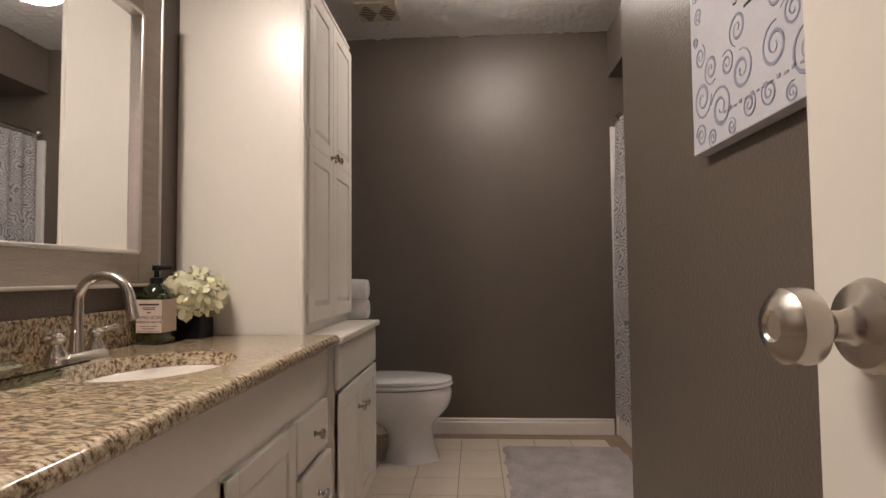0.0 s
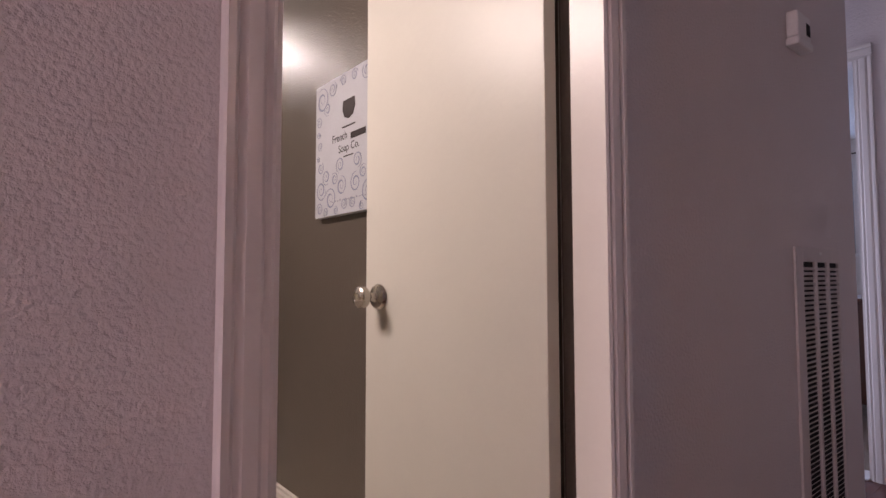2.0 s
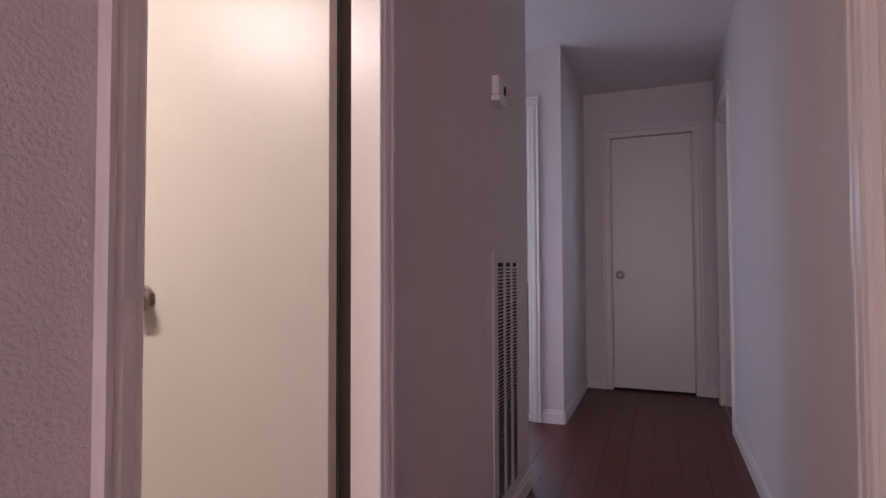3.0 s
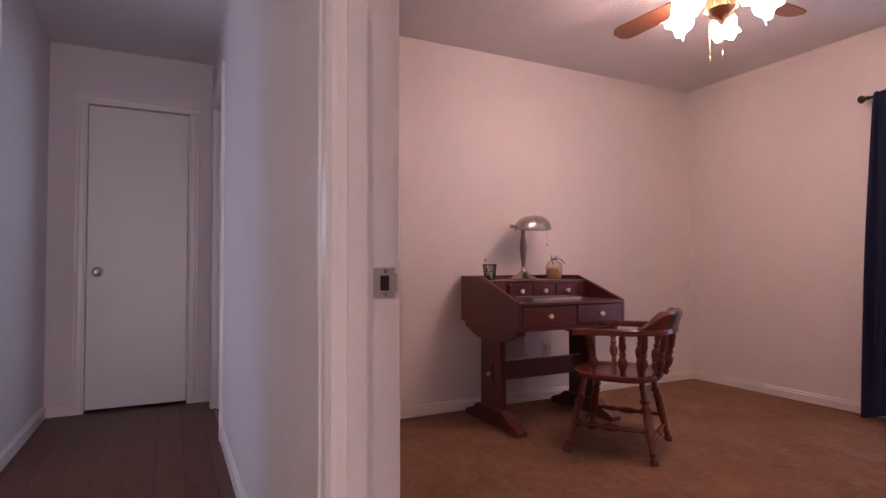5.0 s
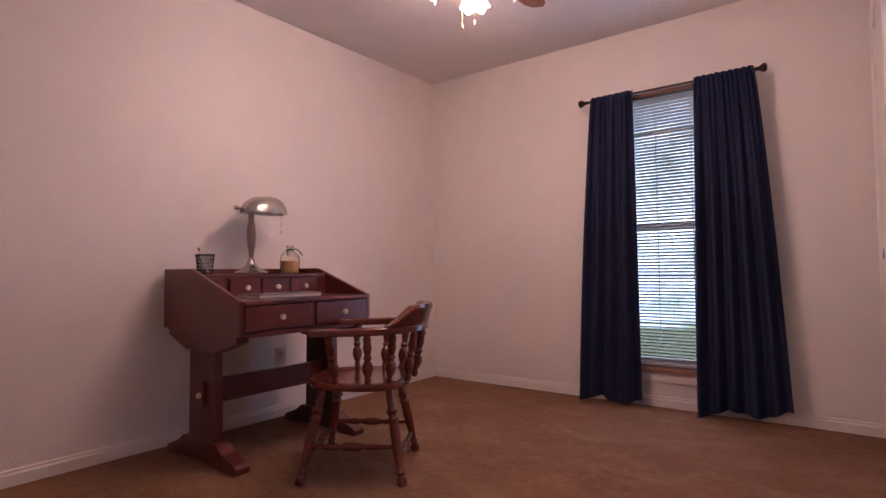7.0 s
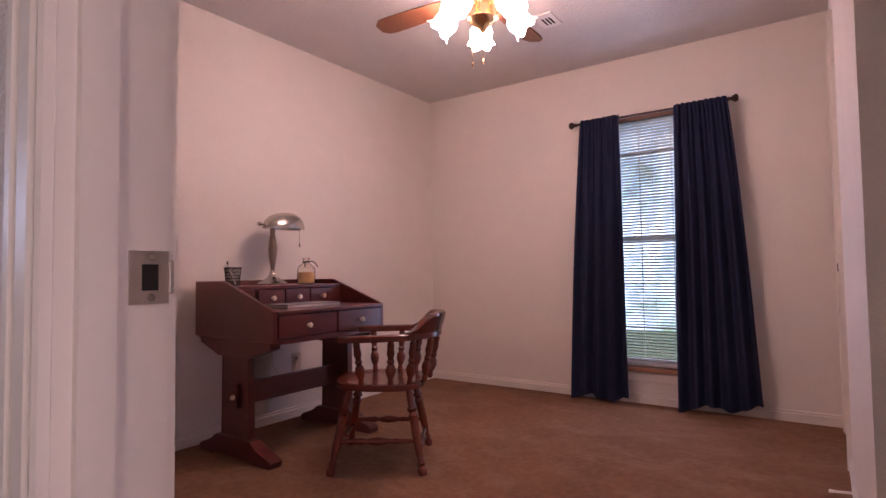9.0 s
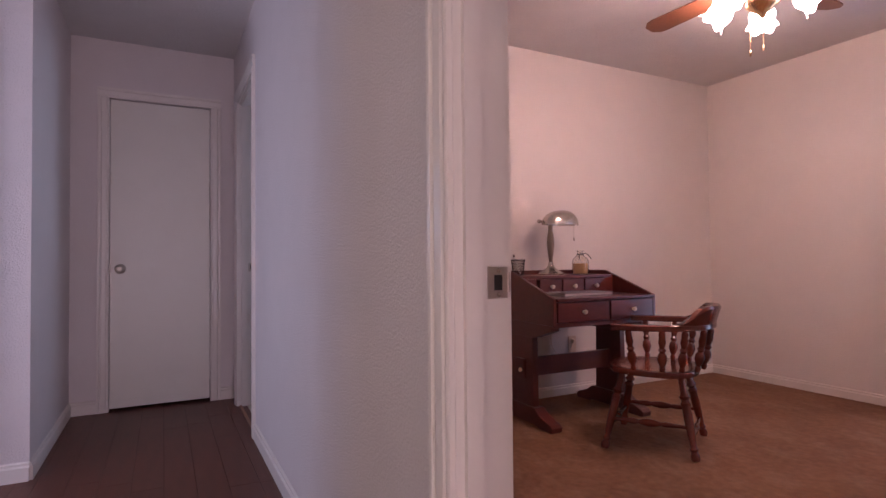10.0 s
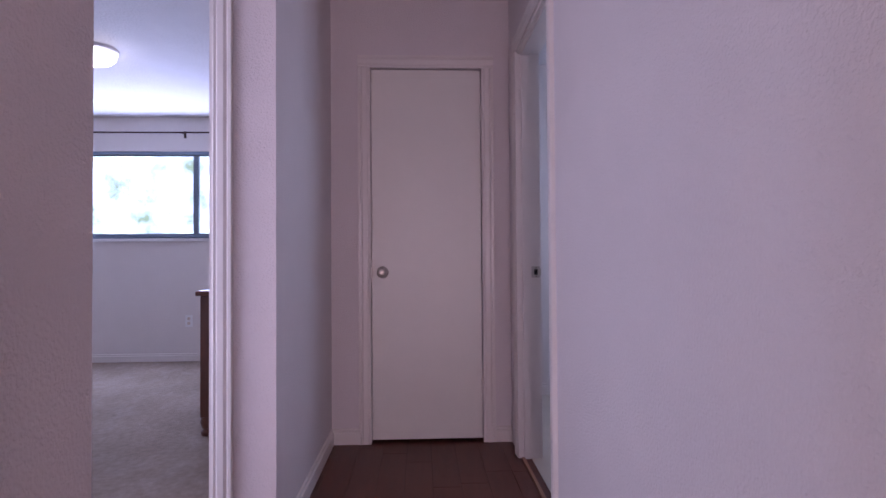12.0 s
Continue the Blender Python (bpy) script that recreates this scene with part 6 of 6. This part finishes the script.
prism(bm, [(-0.011, -0.0010), (0, 0.0010), (0.011, -0.0002), (0.011, 0.0004), (0, 0.0018), (-0.011, -0.0002)], "y", -(V1 - V0) / 2 + 0.012, (V1 - V0) / 2 - 0.012)
s2 = finish(bm, "slat", M_BLIND)
z = VZ1 - 0.045
while z > VZ0 + 0.06:
    o = new("slat", s2)
    o.parent = blind2
    o.location = (0, 0, z - VZ1)
    z -= 0.020
rod2 = thing("curtain_rod", (B2E - 0.06, 2.05, 2.265), "thin dark curtain rod without curtains", "curtain rod")
part("pole", rod(bmesh.new(), (B2E - 0.06, 0.9, 2.265), (B2E - 0.06, 3.2, 2.265), 0.008, 12), M_BRONZE, rod2, "", True)
for y in (0.95, 1.87, 3.1):
    part("bracket", bx(rod(bmesh.new(), (B2E, y, 2.255), (B2E - 0.06, y, 2.255), 0.006, 8), B2E - 0.004, B2E, y - 0.012, y + 0.012, 2.22, 2.29), M_BRONZE, rod2)
lamp2 = thing("ceiling_lamp", (6.35, 1.72, H), "lit flush dome lamp on the second bedroom's ceiling", "lamp")
L2 = Matrix.Translation((6.35, 1.72, H))
part("base", lathe(bmesh.new(), [(0.15, 0), (0.15, -0.02), (0.135, -0.03)], 32, L2), M_WHITE, lamp2, "", True)
part("shade", lathe(bmesh.new(), [(0.135, -0.028), (0.13, -0.06), (0.10, -0.09), (0.05, -0.108), (0, -0.112)], 32, L2), glow("lit_dome_cool", (0.86, 0.90, 1.0), 5.0), lamp2, "glowing glass dome", True)
out2 = thing("wall_outlet", (B2E - 0.004, 1.83, 0.40), "white outlet plate on the bedroom wall", "outlet")
part("plate", box(B2E - 0.006, B2E, 1.795, 1.865, 0.345, 0.46, 0.002), M_WHITE, out2)
for z in (0.38, 0.425):
    part("socket", lathe(bmesh.new(), [(0.016, 0), (0.015, 0.003), (0, 0.003)], 16, along((B2E - 0.006, 1.83, z), (B2E - 1, 1.83, z))), M_IVORY, out2)
M_DRESS = mat("dresser_wood", (0.11, 0.034, 0.016), 0.35, var=0.2, fine=0.12, scale=5, coat=0.2, streak=(6, 6, 1.2))
dresser = thing("dresser", (6.0, 0.56, 0.006), "dark reddish-brown wooden dresser with turned feet", "dresser")
part("body", box(5.745, 6.85, 0.16, 0.775, 0.115, 0.80, 0.006), M_DRESS, dresser)
part("top", box(5.725, 6.87, 0.15, 0.795, 0.80, 0.828, 0.006), M_DRESS, dresser)
for x in (5.79, 6.80):
    for y in (0.20, 0.74):
        part("foot", lathe(bmesh.new(), [(0.030, 0.006), (0.042, 0.012), (0.044, 0.03), (0.030, 0.042), (0.040, 0.055), (0.048, 0.085), (0.040, 0.116)], 20, Matrix.Translation((x, y, 0))), M_DRESS, dresser, "", True)
for k in range(3):
    d = part("drawer", box(5.80, 6.80, 0.775, 0.792, 0.14 + 0.215 * k, 0.34 + 0.215 * k, 0.004), M_DRESS, dresser)
    for x in (6.05, 6.55):
        part("pull", lathe(bmesh.new(), [(0.012, 0), (0.007, 0.008), (0.016, 0.02), (0, 0.026)], 14, along((x, 0.792, 0.24 + 0.215 * k), (x, 1.792, 0.24 + 0.215 * k))), M_BRASS, d, "", True)
thr = solid("threshold", box(DX - 0.02, DX + 0.125, D20 + 0.012, D21 - 0.012, 0.0, 0.010, 0.003), M_WHITE, "pale metal threshold strip between planks and carpet", "threshold")
solid("threshold_bedroom", box(BR0 + 0.004, BR1 - 0.004, SM - 0.05, SM + 0.0, 0.0, 0.009, 0.003), M_BRONZE, "dark threshold strip in the bedroom doorway", "threshold")
solid("threshold_side_room", box(SD0 + 0.004, SD1 - 0.004, SY - 0.02, SY - 0.004, 0.0, 0.008, 0.002), M_SILL, "brown threshold strip in the side doorway", "threshold")
solid("threshold_bathroom", box(BD0 + 0.004, BD1 - 0.004, 0.03, 0.085, 0.0, 0.009, 0.003), M_BRONZE, "dark threshold strip in the bathroom doorway", "threshold")


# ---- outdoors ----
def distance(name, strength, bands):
    """A far view of foliage, lawn and sky patches, its daylight put in as emission."""
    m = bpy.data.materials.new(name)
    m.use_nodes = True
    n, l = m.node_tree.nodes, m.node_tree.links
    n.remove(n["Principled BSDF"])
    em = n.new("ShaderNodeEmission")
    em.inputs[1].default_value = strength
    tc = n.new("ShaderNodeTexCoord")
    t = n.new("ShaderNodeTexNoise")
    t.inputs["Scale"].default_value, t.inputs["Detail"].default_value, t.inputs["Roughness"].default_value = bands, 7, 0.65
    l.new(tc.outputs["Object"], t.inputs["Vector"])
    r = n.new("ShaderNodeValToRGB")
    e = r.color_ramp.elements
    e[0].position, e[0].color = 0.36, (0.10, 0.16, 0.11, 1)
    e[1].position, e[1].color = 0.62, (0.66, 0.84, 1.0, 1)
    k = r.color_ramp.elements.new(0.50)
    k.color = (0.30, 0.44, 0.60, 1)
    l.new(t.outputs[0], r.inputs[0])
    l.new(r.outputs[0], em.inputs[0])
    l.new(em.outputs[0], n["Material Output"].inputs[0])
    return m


solid("ground", box(-300, 300, -300, 300, -0.60, -0.50), mat("lawn", (0.09, 0.11, 0.05), 0.9, var=0.2, scale=0.4), "green-brown lawn round the house", "ground")
# Emissive panels: the brightness outdoors is put into their glow.
solid("backdrop", box(-9, 14, -14.1, -14.0, -0.5, 9), distance("garden_glow", 3.0, 0.9), "glowing blurred garden backdrop beyond the window", "backdrop")
solid("backdrop_east", box(20.0, 20.1, -10, 18, -0.5, 9), distance("east_view_glow", 2.6, 0.8), "glowing blurred backdrop beyond the second bedroom's window", "backdrop")
# Unseen slab, drawn out past the hall's west end to block the sun.
solid("roof", box(-6.0, 8.8, -5.4, 4.6, 2.62, 2.75), mat("sun_block_slab", (0.2, 0.18, 0.16), 0.9), "unseen flat slab over the rooms that blocks the sun", "roof")


# ---- floor pieces ----
TS, TG = 0.2080, 0.004


def piece(name, parent, mesh, x, y, z, m=None):
    o = new(name, mesh)
    o.parent = parent
    o.location = (x, y, z)
    return o


floor_b = bpy.data.objects["floor_bathroom"]
bm = bmesh.new()
bx(bm, -TS / 2 + TG / 2, TS / 2 - TG / 2, -TS / 2 + TG / 2, TS / 2 - TG / 2, -0.006, 0.0, 0.0015, 1)
tile_mesh = finish(bm, "tile", M_TILE)
x0, y0 = 1.383 - TS * 3.5, 2.885 - TS * 14.5
for i in range(9):
    for j in range(19):
        x, y = x0 + TS * (i + 1), y0 + TS * (j + 1)
        if x - TS / 2 < BW - 0.002 or x + TS / 2 > 2.56 or y - TS / 2 < 0.085 or y + TS / 2 > BN + 0.02:
            continue
        if x > PX - 0.03 and y < PY:
            continue
        piece("tile", floor_b, tile_mesh, x, y, 0.0)
floor_h = bpy.data.objects["floor_hall"]
rnd = random.Random(2)
PW, PL = 0.125, 1.22
planks = {}
for j in range(9):
    ya = SM + 0.002 + PW * j
    yb = min(ya + PW - 0.0015, 0.058)
    if yb - ya < 0.01:
        continue
    x = -2.2 - rnd.uniform(0, PL)
    while x < EX + 0.72:
        a, b = max(x, -2.198), min(x + PL - 0.0015, EX + 0.74)
        if b - a > 0.02:
            key = (round(b - a, 4), round(yb - ya, 4))
            if key not in planks:
                planks[key] = finish(bx(bmesh.new(), 0, b - a, 0, yb - ya, -0.004, 0.0, 0.0004, 1), "plank", M_PLANK)
            piece("plank", floor_h, planks[key], a, ya, 0.0)
        x += PL
floor_a = bpy.data.objects["floor_alcove"]
for j in range(10):
    ya = 0.060 + PW * j
    yb = min(ya + PW - 0.0015, 1.179)
    if yb - ya > 0.01:
        piece("plank", floor_a, finish(bx(bmesh.new(), 0, DX + 0.05 - GX, 0, yb - ya, -0.004, 0.0, 0.0004, 1), "plank", M_PLANK), GX, ya, 0.0)
